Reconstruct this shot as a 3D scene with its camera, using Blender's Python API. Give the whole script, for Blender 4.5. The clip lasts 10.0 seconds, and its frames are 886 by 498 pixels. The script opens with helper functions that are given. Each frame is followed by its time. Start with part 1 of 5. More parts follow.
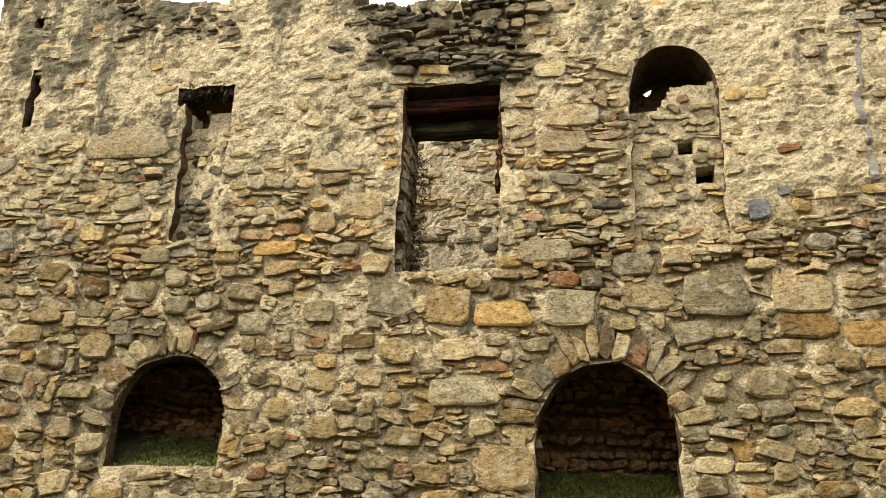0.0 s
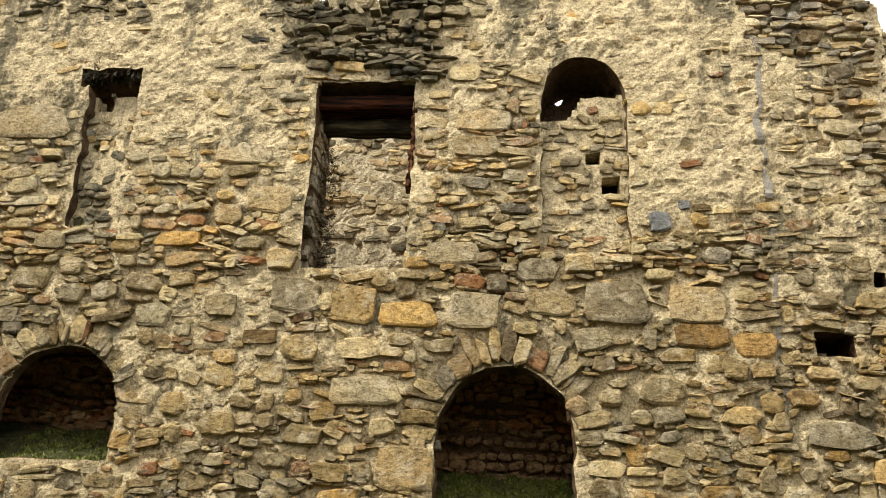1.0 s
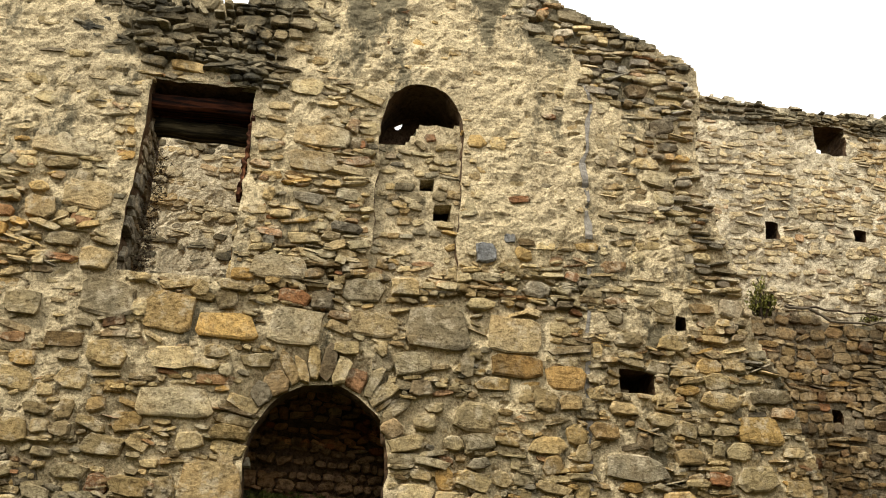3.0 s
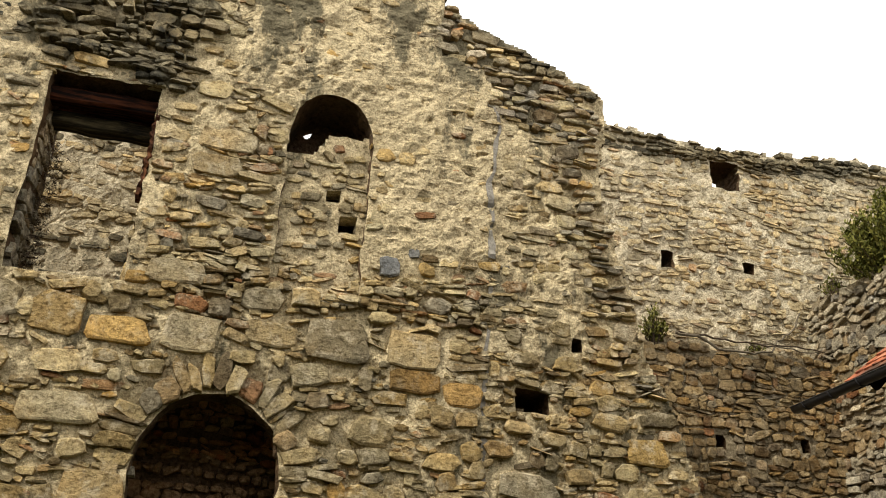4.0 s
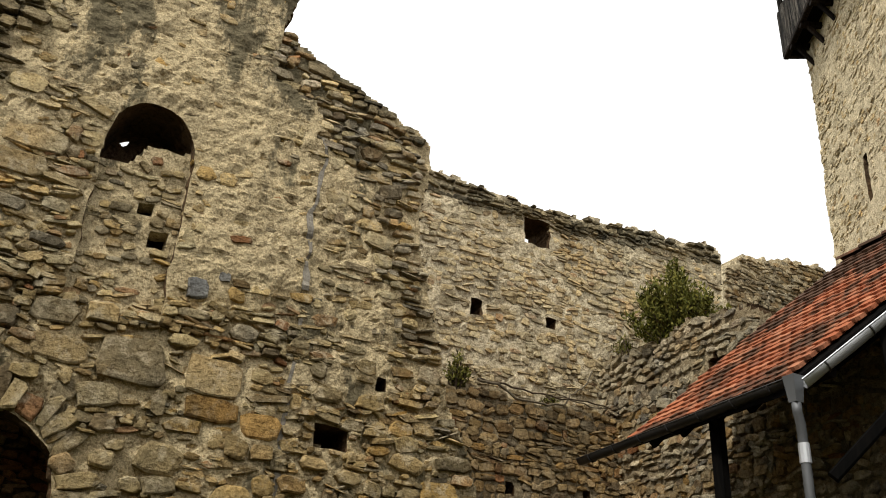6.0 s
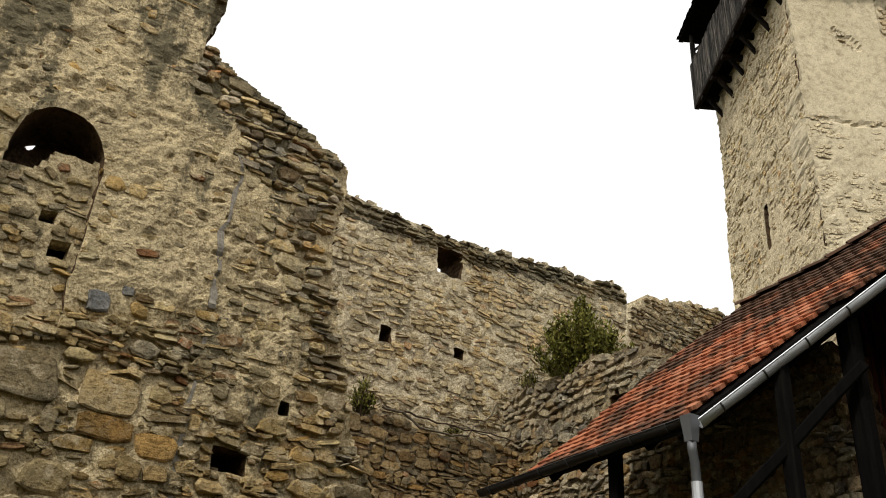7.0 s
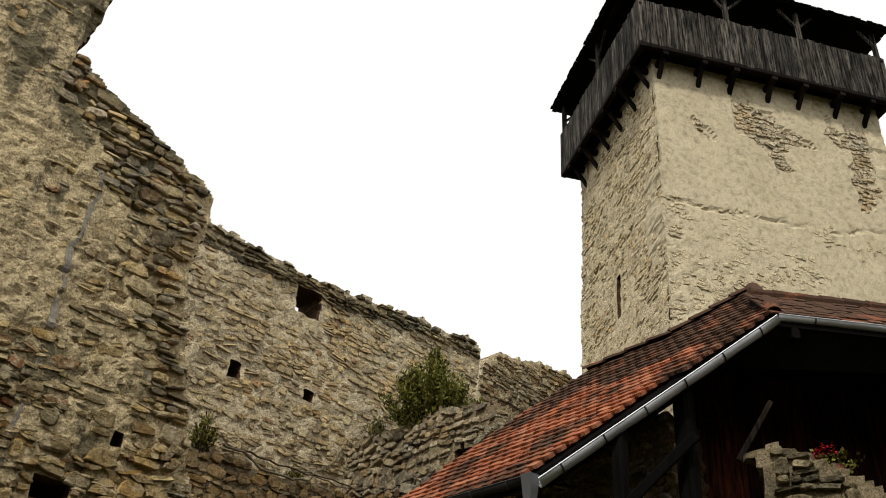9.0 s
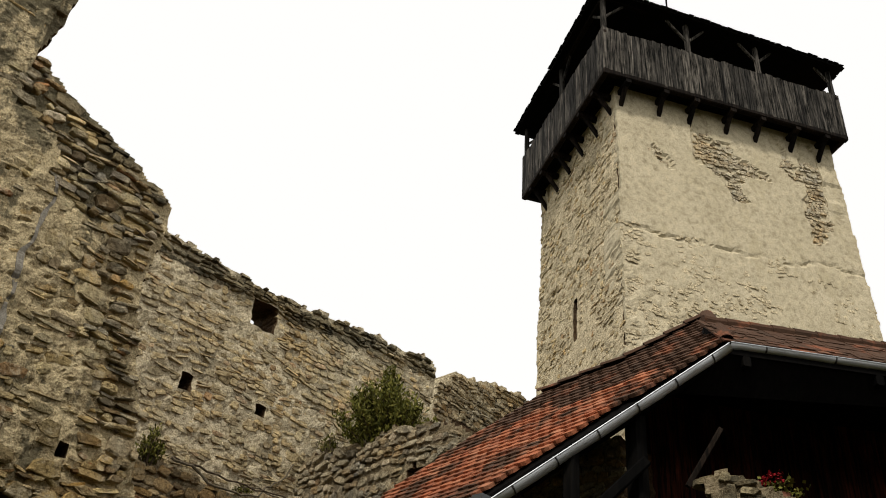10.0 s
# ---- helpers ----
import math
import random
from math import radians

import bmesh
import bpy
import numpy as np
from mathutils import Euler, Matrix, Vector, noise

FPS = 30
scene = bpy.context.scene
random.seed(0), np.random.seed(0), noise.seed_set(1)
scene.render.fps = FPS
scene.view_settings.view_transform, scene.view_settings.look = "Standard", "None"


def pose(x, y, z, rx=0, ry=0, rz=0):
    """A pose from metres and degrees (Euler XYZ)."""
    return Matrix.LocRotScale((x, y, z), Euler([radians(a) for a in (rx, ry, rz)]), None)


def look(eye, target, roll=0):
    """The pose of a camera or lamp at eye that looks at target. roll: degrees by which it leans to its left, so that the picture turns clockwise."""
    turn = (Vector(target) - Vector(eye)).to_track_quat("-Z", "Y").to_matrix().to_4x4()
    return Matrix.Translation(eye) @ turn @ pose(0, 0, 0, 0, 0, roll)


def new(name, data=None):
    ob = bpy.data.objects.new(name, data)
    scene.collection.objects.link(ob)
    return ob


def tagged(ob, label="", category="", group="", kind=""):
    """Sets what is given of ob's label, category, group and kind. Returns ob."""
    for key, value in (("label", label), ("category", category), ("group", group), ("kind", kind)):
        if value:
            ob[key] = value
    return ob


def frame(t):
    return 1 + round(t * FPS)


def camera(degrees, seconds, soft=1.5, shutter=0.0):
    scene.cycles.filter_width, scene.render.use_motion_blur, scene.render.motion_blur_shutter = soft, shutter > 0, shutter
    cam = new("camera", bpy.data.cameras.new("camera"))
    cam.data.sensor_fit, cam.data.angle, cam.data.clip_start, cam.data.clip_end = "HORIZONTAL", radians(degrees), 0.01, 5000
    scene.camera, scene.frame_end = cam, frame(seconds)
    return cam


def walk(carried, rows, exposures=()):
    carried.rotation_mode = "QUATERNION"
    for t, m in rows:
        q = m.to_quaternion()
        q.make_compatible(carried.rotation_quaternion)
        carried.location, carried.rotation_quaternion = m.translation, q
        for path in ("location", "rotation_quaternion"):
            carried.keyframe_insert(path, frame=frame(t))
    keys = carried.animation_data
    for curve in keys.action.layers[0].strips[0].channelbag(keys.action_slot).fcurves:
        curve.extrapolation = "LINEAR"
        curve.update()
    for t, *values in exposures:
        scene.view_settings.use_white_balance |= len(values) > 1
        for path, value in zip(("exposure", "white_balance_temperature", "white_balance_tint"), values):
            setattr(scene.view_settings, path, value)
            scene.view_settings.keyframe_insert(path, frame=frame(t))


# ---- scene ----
EYE = 1.6
cam = camera(52.5, 10.0, soft=1.0)
PATH = [
    (0.0, pose(0, 0, EYE, 110.70, -2.01, 10.24)),
    (0.5, pose(0, 0, EYE, 110.79, -2.13, 7.31)),
    (1.0, pose(0, 0, EYE, 110.92, -2.24, 3.86)),
    (1.5, pose(0, 0, EYE, 111.06, -2.36, 0.69)),
    (2.0, pose(0, 0, EYE, 111.38, -2.38, -2.13)),
    (2.5, pose(0, 0, EYE, 112.05, -2.47, -4.82)),
    (4.0, pose(0, 0, EYE, 113.94, -2.82, -14.77)),
    (4.5, pose(0, 0, EYE, 114.64, -2.85, -17.72)),
    (5.0, pose(0, 0, EYE, 115.37, -2.94, -21.18)),
    (5.5, pose(0, 0, EYE, 116.02, -3.02, -24.50)),
    (7.0, pose(0, 0, EYE, 119.00, -3.30, -34.23)),
    (7.5, pose(0, 0, EYE, 119.95, -3.35, -37.00)),
    (8.0, pose(0, 0, EYE, 120.86, -3.47, -39.84)),
    (8.5, pose(0, 0, EYE, 121.62, -3.61, -42.23)),
    (9.0, pose(0, 0, EYE, 122.55, -3.72, -44.64)),
    (9.5, pose(0, 0, EYE, 123.41, -3.84, -46.51)),
    (10.0, pose(0, 0, EYE, 123.94, -3.95, -47.90)),
]
walk(cam, PATH, exposures=[(0.0, 0.36), (2.5, 0.26), (4.0, 0.02), (5.5, -0.36), (7.0, -0.66), (8.5, -0.82), (10.0, -0.89)])

# ---- light: bright overcast ----
world = bpy.data.worlds.new("overcast")
scene.world = world
world.use_nodes = True
wn, wl = world.node_tree.nodes, world.node_tree.links
sky = wn.new("ShaderNodeTexSky")
sky.sky_type, sky.sun_disc = "NISHITA", False
sky.sun_elevation, sky.sun_rotation = radians(51), radians(240)
cloud = wn.new("ShaderNodeMixRGB")
cloud.inputs[0].default_value = 0.93
cloud.inputs[2].default_value = (20.0, 19.8, 19.4, 1)
wl.new(sky.outputs[0], cloud.inputs[1])
wl.new(cloud.outputs[0], wn["Background"].inputs[0])
wn["Background"].inputs[1].default_value = 0.1
sun_data = bpy.data.lights.new("sun", "SUN")
sun_data.energy, sun_data.angle, sun_data.color = 5.0, radians(6), (1.0, 0.96, 0.88)
sun = new("sun", sun_data)
sun.matrix_world = look((-12.5, -7.2, 18), (0, 0, 0))


# ---- materials ----
def nodes_of(name, rough=0.9):
    m = bpy.data.materials.new(name)
    m.use_nodes = True
    n, l = m.node_tree.nodes, m.node_tree.links
    b = n["Principled BSDF"]
    b.inputs["Roughness"].default_value = rough
    b.inputs["Specular IOR Level"].default_value = 0.06
    return m, n, l, b


def noise_node(n, l, vec, scale, detail=5.0, rough=0.6):
    t = n.new("ShaderNodeTexNoise")
    t.inputs["Scale"].default_value = scale
    t.inputs["Detail"].default_value = detail
    t.inputs["Roughness"].default_value = rough
    l.new(vec, t.inputs["Vector"])
    return t.outputs["Fac"]


def ramp(n, l, fac, stops, constant=False):
    r = n.new("ShaderNodeValToRGB")
    if constant:
        r.color_ramp.interpolation = "CONSTANT"
    e = r.color_ramp.elements
    e[0].position, e[0].color = stops[0][0], (*stops[0][1], 1)
    e[1].position, e[1].color = stops[-1][0], (*stops[-1][1], 1)
    for p, c in stops[1:-1]:
        e.new(p).color = (*c, 1)
    l.new(fac, r.inputs[0])
    return r.outputs[0]


def mix(n, l, fac, a, b, mode="MIX"):
    m = n.new("ShaderNodeMixRGB")
    m.blend_type = mode
    for i, v in enumerate((fac, a, b)):
        if isinstance(v, (int, float)):
            m.inputs[i].default_value = v
        elif isinstance(v, tuple):
            m.inputs[i].default_value = (*v, 1)
        else:
            l.new(v, m.inputs[i])
    return m.outputs[0]


def bump(n, l, b, heights, dist):
    prev = None
    for h, s in heights:
        k = n.new("ShaderNodeBump")
        k.inputs["Strength"].default_value = s
        k.inputs["Distance"].default_value = dist
        l.new(h, k.inputs["Height"])
        if prev:
            l.new(prev, k.inputs["Normal"])
        prev = k.outputs[0]
    l.new(prev, b.inputs["Normal"])


def place(n, l, sx=1, sy=1, sz=1):
    g = n.new("ShaderNodeNewGeometry")
    m = n.new("ShaderNodeMapping")
    m.inputs["Scale"].default_value = (sx, sy, sz)
    l.new(g.outputs["Position"], m.inputs["Vector"])
    return m.outputs[0], g


def stone_material(name, stops, island, lichen=0.35, lichen_col=(0.05, 0.047, 0.035), rel=1.0, lime=0.6):
    m, n, l, b = nodes_of(name, 0.92)
    vec, g = place(n, l)
    if island:
        rnd = g.outputs["Random Per Island"]
    else:
        rnd = n.new("ShaderNodeObjectInfo").outputs["Random"]
    base = ramp(n, l, rnd, stops)
    tone = n.new("ShaderNodeTexWhiteNoise")
    tone.noise_dimensions = "1D"
    l.new(rnd, tone.inputs["W"])
    base = mix(n, l, 1.0, base, ramp(n, l, tone.outputs["Value"], [(0.0, (0.56, 0.53, 0.49)), (0.2, (0.9, 0.88, 0.84)), (0.7, (1.08, 1.07, 1.05)), (1.0, (1.28, 1.27, 1.22))]), "MULTIPLY")
    wide = noise_node(n, l, vec, 1.1, 4, 0.6)
    base = mix(n, l, 1.0, base, ramp(n, l, wide, [(0.32, (0.80, 0.84, 0.92)), (0.5, (1, 1, 1)), (0.68, (1.08, 0.98, 0.84))]), "MULTIPLY")
    fine = noise_node(n, l, vec, 38, 6, 0.7)
    mid = noise_node(n, l, vec, 9, 5, 0.65)
    strat_vec, _ = place(n, l, 5, 5, 21)
    strat = noise_node(n, l, strat_vec, 1.0, 4, 0.6)
    c = mix(n, l, 1.0, base, ramp(n, l, mid, [(0.25, (0.62, 0.6, 0.56)), (0.75, (1.25, 1.22, 1.15))]), "MULTIPLY")
    c = mix(n, l, 1.0, c, ramp(n, l, fine, [(0.28, (0.6, 0.58, 0.55)), (0.5, (1, 1, 1)), (0.75, (1.18, 1.18, 1.18))]), "MULTIPLY")
    smear = noise_node(n, l, vec, 5.5, 8, 0.7)
    c = mix(n, l, ramp(n, l, smear, [(0.52, (0, 0, 0)), (0.62, (lime,) * 3)]), c, (0.56, 0.475, 0.32))
    spots = noise_node(n, l, vec, 3.1, 8, 0.72)
    lf = ramp(n, l, spots, [(0.62 - 0.2 * lichen, (0, 0, 0)), (0.8 - 0.2 * lichen, (lichen * 1.6,) * 3)])
    c = mix(n, l, lf, c, lichen_col)
    grit = noise_node(n, l, vec, 105, 3, 0.6)
    c = mix(n, l, 1.0, c, ramp(n, l, grit, [(0.3, (0.74, 0.73, 0.71)), (0.5, (1, 1, 1)), (0.7, (1.14, 1.13, 1.12))]), "MULTIPLY")
    blot = noise_node(n, l, vec, 15, 7, 0.75)
    c = mix(n, l, 1.0, c, ramp(n, l, blot, [(0.36, (0.42, 0.38, 0.33)), (0.5, (1, 1, 1))]), "MULTIPLY")
    l.new(c, b.inputs["Base Color"])
    bump(n, l, b, [(mid, 1.0 * rel), (strat, 0.35 * rel), (fine, 0.7 * rel)], 0.05)
    return m


def mortar_material(name, light, dark, stain=(0.09, 0.08, 0.05), amount=0.5, relief=1.0, crest=None):
    m, n, l, b = nodes_of(name, 0.95)
    vec, g = place(n, l)
    big = noise_node(n, l, vec, 0.9, 6, 0.65)
    mid = noise_node(n, l, vec, 7, 6, 0.7)
    fine = noise_node(n, l, vec, 45, 5, 0.7)
    c = ramp(n, l, big, [(0.3, dark), (0.62, light)])
    c = mix(n, l, 1.0, c, ramp(n, l, mid, [(0.28, (0.55, 0.52, 0.46)), (0.5, (1, 1, 1)), (0.78, (1.18, 1.15, 1.08))]), "MULTIPLY")
    c = mix(n, l, 1.0, c, ramp(n, l, fine, [(0.3, (0.5, 0.48, 0.44)), (0.55, (1.06, 1.06, 1.06))]), "MULTIPLY")
    grit = noise_node(n, l, vec, 105, 3, 0.6)
    c = mix(n, l, min(1.0, relief), c, mix(n, l, 1.0, c, ramp(n, l, grit, [(0.3, (0.66, 0.64, 0.6)), (0.5, (1, 1, 1)), (0.7, (1.12, 1.12, 1.1))]), "MULTIPLY"))
    speck = noise_node(n, l, vec, 19, 7, 0.78)
    c = mix(n, l, min(1.0, relief), c, mix(n, l, 1.0, c, ramp(n, l, speck, [(0.36, (0.40, 0.36, 0.30)), (0.5, (1, 1, 1))]), "MULTIPLY"))
    sv, _ = place(n, l, 1.6, 1.6, 0.7)
    st = noise_node(n, l, sv, 1.0, 9, 0.72)
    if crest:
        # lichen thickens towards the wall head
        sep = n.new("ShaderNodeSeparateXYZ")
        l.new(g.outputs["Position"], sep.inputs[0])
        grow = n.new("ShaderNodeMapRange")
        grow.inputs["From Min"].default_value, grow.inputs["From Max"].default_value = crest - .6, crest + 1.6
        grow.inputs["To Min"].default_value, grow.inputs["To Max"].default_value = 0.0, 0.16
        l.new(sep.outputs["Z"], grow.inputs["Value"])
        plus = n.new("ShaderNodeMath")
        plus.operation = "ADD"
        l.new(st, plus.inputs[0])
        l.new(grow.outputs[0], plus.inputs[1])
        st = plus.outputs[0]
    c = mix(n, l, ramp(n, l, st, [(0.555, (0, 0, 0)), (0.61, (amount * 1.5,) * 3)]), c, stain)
    l.new(c, b.inputs["Base Color"])
    vor = n.new("ShaderNodeTexVoronoi")
    vor.inputs["Scale"].default_value = 24
    l.new(vec, vor.inputs["Vector"])
    bump(n, l, b, [(mid, 0.9 * relief), (vor.outputs["Distance"], 0.3 * relief), (fine, 0.65 * relief)], 0.05)
    return m


WARM = [(0.0, (0.42, 0.33, 0.18)), (0.09, (0.60, 0.50, 0.32)), (0.17, (0.46, 0.375, 0.23)), (0.25, (0.39, 0.35, 0.26)), (0.33, (0.56, 0.45, 0.26)), (0.41, (0.34, 0.25, 0.14)),
        (0.49, (0.63, 0.535, 0.36)), (0.57, (0.50, 0.34, 0.14)), (0.64, (0.52, 0.44, 0.28)), (0.71, (0.29, 0.255, 0.19)), (0.78, (0.49, 0.40, 0.24)), (0.84, (0.34, 0.17, 0.09)),
        (0.90, (0.55, 0.47, 0.32)), (0.95, (0.26, 0.24, 0.20)), (1.0, (0.22, 0.17, 0.11))]
WARM = [(p, (c[0], c[1], .93 * c[2])) for p, c in WARM]
GREY = [(0.0, (0.29, 0.255, 0.18)), (0.2, (0.42, 0.37, 0.27)), (0.4, (0.23, 0.205, 0.155)), (0.55, (0.50, 0.45, 0.34)), (0.7, (0.34, 0.25, 0.14)),
        (0.85, (0.15, 0.14, 0.12)), (0.93, (0.55, 0.50, 0.40)), (1.0, (0.27, 0.18, 0.10))]
DARK = [(0.0, (0.20, 0.175, 0.12)), (0.4, (0.31, 0.27, 0.18)), (0.7, (0.15, 0.135, 0.095)), (1.0, (0.40, 0.345, 0.225))]
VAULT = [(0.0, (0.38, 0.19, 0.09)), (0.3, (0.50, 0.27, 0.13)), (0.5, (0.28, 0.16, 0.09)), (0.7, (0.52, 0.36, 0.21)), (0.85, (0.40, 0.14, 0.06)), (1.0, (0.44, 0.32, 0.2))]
M_STONE = stone_material("rubble_stone", WARM, True)
M_STONE_ONE = stone_material("rubble_stone_single", WARM, False)
PALE = [(p, tuple(.55 * v + .5 * m for v, m in zip(c, (.56, .48, .33)))) for p, c in WARM]
BROWN = [(p, (.80 * c[0], .77 * c[1], .72 * c[2])) for p, c in WARM]
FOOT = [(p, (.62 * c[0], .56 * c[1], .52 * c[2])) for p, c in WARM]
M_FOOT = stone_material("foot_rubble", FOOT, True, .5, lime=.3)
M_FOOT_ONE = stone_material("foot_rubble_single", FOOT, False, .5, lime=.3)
M_PATCH = stone_material("bare_tower_stone", [(0.0, (0.50, 0.45, 0.35)), (0.5, (0.62, 0.555, 0.43)), (0.8, (0.52, 0.43, 0.30)), (1.0, (0.36, 0.33, 0.27))], False, .2)
M_PALE = stone_material("pale_rubble", PALE, True, .25)
M_PALE_ONE = stone_material("pale_rubble_single", PALE, False, .25)
M_BROWN = stone_material("brown_rubble", BROWN, True, .4)
M_BROWN_ONE = stone_material("brown_rubble_single", BROWN, False, .4)
M_GREY = stone_material("weathered_stone", GREY, True, 0.5)
M_GREY_ONE = stone_material("weathered_stone_single", GREY, False, 0.5)
M_DARK = stone_material("lichen_shade_dark_stone", DARK, True, 0.7, (0.05, 0.047, 0.035), lime=0.1)
M_DARK_ONE = stone_material("lichen_shade_dark_single", DARK, False, 0.7, (0.05, 0.047, 0.035), lime=0.1)
# dark tone paints the shade inside openings; on wall heads it is lichen
M_REVEAL = stone_material("shade_dark_reveal", [(0.0, (0.13, 0.085, 0.05)), (1.0, (0.10, 0.07, 0.045))], True, 0.5, (0.03, 0.024, 0.018), lime=0.0)
M_VAULT = stone_material("red_brown_vault_stone", VAULT, True, 0.5, (0.02, 0.016, 0.012), lime=0.0)
M_ASHLAR = stone_material("sandstone_block", [(0.0, (0.40, 0.335, 0.21)), (0.6, (0.47, 0.40, 0.26)), (0.8, (0.46, 0.315, 0.12)), (1.0, (0.43, 0.28, 0.10))], False, 0.25)
M_ORANGE = stone_material("ochre_sandstone_block", [(0.0, (0.50, 0.32, 0.11)), (0.5, (0.56, 0.38, 0.15)), (1.0, (0.44, 0.25, 0.09))], False, 0.2, lime=.2)
M_COBBLE = stone_material("blue_grey_cobble", [(0.0, (0.20, 0.205, 0.205)), (1.0, (0.27, 0.27, 0.26))], False, 0.3, lime=0.15)
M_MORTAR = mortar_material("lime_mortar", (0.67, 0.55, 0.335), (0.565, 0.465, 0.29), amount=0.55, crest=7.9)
M_FAR = mortar_material("far_wall_mortar", (0.70, 0.605, 0.42), (0.58, 0.50, 0.35), amount=0.3)
# mortar darkened so the vaults and the niche back hold their shade
M_RECESS = mortar_material("recess_shade_mortar", (0.20, 0.125, 0.075), (0.11, 0.07, 0.045))
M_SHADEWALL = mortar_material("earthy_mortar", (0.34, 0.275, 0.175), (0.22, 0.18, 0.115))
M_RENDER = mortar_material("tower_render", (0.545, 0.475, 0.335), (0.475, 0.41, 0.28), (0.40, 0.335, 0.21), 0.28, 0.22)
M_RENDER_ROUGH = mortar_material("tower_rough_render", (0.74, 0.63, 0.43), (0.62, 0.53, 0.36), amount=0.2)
M_CEMENT = mortar_material("grey_cement", (0.30, 0.275, 0.23), (0.22, 0.20, 0.17), amount=0.15, relief=0.4)


def wood_material(name, a, b_, rough=0.85, along=2):
    m, n, l, b = nodes_of(name, rough)
    s = [22, 22, 22]
    s[along] = 1.6
    vec, g = place(n, l, *s)
    f = noise_node(n, l, vec, 1.0, 7, 0.7)
    v2, _ = place(n, l)
    big = noise_node(n, l, v2, 2.2, 5, 0.6)
    rnd = n.new("ShaderNodeObjectInfo").outputs["Random"]
    c = mix(n, l, ramp(n, l, f, [(0.42, (0, 0, 0)), (0.7, (1, 1, 1))]), a, b_)
    c = mix(n, l, 1.0, c, ramp(n, l, rnd, [(0.0, (0.35, 0.35, 0.35)), (1.0, (1.5, 1.45, 1.4))]), "MULTIPLY")
    c = mix(n, l, 1.0, c, ramp(n, l, big, [(0.3, (0.6, 0.6, 0.6)), (0.7, (1.2, 1.2, 1.2))]), "MULTIPLY")
    l.new(c, b.inputs["Base Color"])
    bump(n, l, b, [(f, 0.6)], 0.01)
    return m


M_BOARD = wood_material("weathered_boards", (0.004, 0.004, 0.003), (0.17, 0.155, 0.135))
M_TIMBER = wood_material("dark_timber", (0.005, 0.004, 0.003), (0.026, 0.018, 0.013))
# near-black colour carries the deep shade under the roofs and gallery
M_BLACK = wood_material("shade_black_timber", (0.0015, 0.0014, 0.0013), (0.006, 0.005, 0.004))
# lintel oak is toned down to paint the shadow of the window head
M_LINTEL = wood_material("old_oak_lintel", (0.010, 0.006, 0.004), (0.20, 0.06, 0.022), along=0)
M_LINTEL2 = wood_material("grey_oak_lintel", (0.012, 0.010, 0.006), (0.12, 0.095, 0.045), along=0)
M_JAMB_EDGE = wood_material("red_brown_jamb_edge", (0.05, 0.02, 0.01), (0.40, 0.16, 0.065))
M_REDWOOD = wood_material("red_brown_planks", (0.006, 0.003, 0.002), (0.10, 0.026, 0.014))


def tile_material(name, a, b_):
    m, n, l, b = nodes_of(name, 0.85)
    vec, g = place(n, l)
    rnd = g.outputs["Random Per Island"]
    rnd2 = n.new("ShaderNodeObjectInfo").outputs["Random"]
    add = n.new("ShaderNodeMath")
    add.operation = "ADD"
    l.new(rnd, add.inputs[0])
    l.new(rnd2, add.inputs[1])
    fr = n.new("ShaderNodeMath")
    fr.operation = "FRACT"
    l.new(add.outputs[0], fr.inputs[0])
    c = ramp(n, l, fr.outputs[0], [(0.0, (0.33, 0.105, 0.05)), (0.3, (0.37, 0.135, 0.066)), (0.5, (0.31, 0.10, 0.049)), (0.7, (0.41, 0.175, 0.095)), (0.88, (0.27, 0.092, 0.048)), (1.0, (0.2, 0.08, 0.047))])
    mid = noise_node(n, l, vec, 1.3, 7, 0.7)
    c = mix(n, l, ramp(n, l, mid, [(a, (0, 0, 0)), (b_, (0.9,) * 3)]), c, (0.045, 0.033, 0.023))
    fine = noise_node(n, l, vec, 50, 5, 0.7)
    c = mix(n, l, 1.0, c, ramp(n, l, fine, [(0.25, (0.6, 0.6, 0.6)), (0.7, (1.15, 1.15, 1.15))]), "MULTIPLY")
    l.new(c, b.inputs["Base Color"])
    bump(n, l, b, [(fine, 0.4)], 0.01)
    return m


M_TILE = tile_material("clay_tile", 0.46, 0.58)
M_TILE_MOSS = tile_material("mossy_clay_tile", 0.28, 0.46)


def metal_material(name, col, rough, metal):
    m, n, l, b = nodes_of(name, rough)
    vec, g = place(n, l)
    f = noise_node(n, l, vec, 6, 6, 0.7)
    l.new(mix(n, l, f, tuple(0.7 * c for c in col), col), b.inputs["Base Color"])
    b.inputs["Metallic"].default_value = metal
    b.inputs["Specular IOR Level"].default_value = 0.5
    l.new(ramp(n, l, f, [(0.3, (rough - 0.1,) * 3), (0.7, (rough + 0.12,) * 3)]), b.inputs["Roughness"])
    return m


M_ZINC = metal_material("galvanised_sheet", (0.62, 0.64, 0.66), 0.42, 0.55)
M_PIPE = metal_material("weathered_zinc_pipe", (0.13, 0.135, 0.14), 0.55, 0.4)
M_DARKZINC = metal_material("dark_painted_sheet", (0.035, 0.033, 0.032), 0.45, 0.2)


def leaf_material(name, stops, rough=0.6):
    m, n, l, b = nodes_of(name, rough)
    vec, g = place(n, l)
    c = ramp(n, l, g.outputs["Random Per Island"], stops)
    l.new(c, b.inputs["Base Color"])
    return m


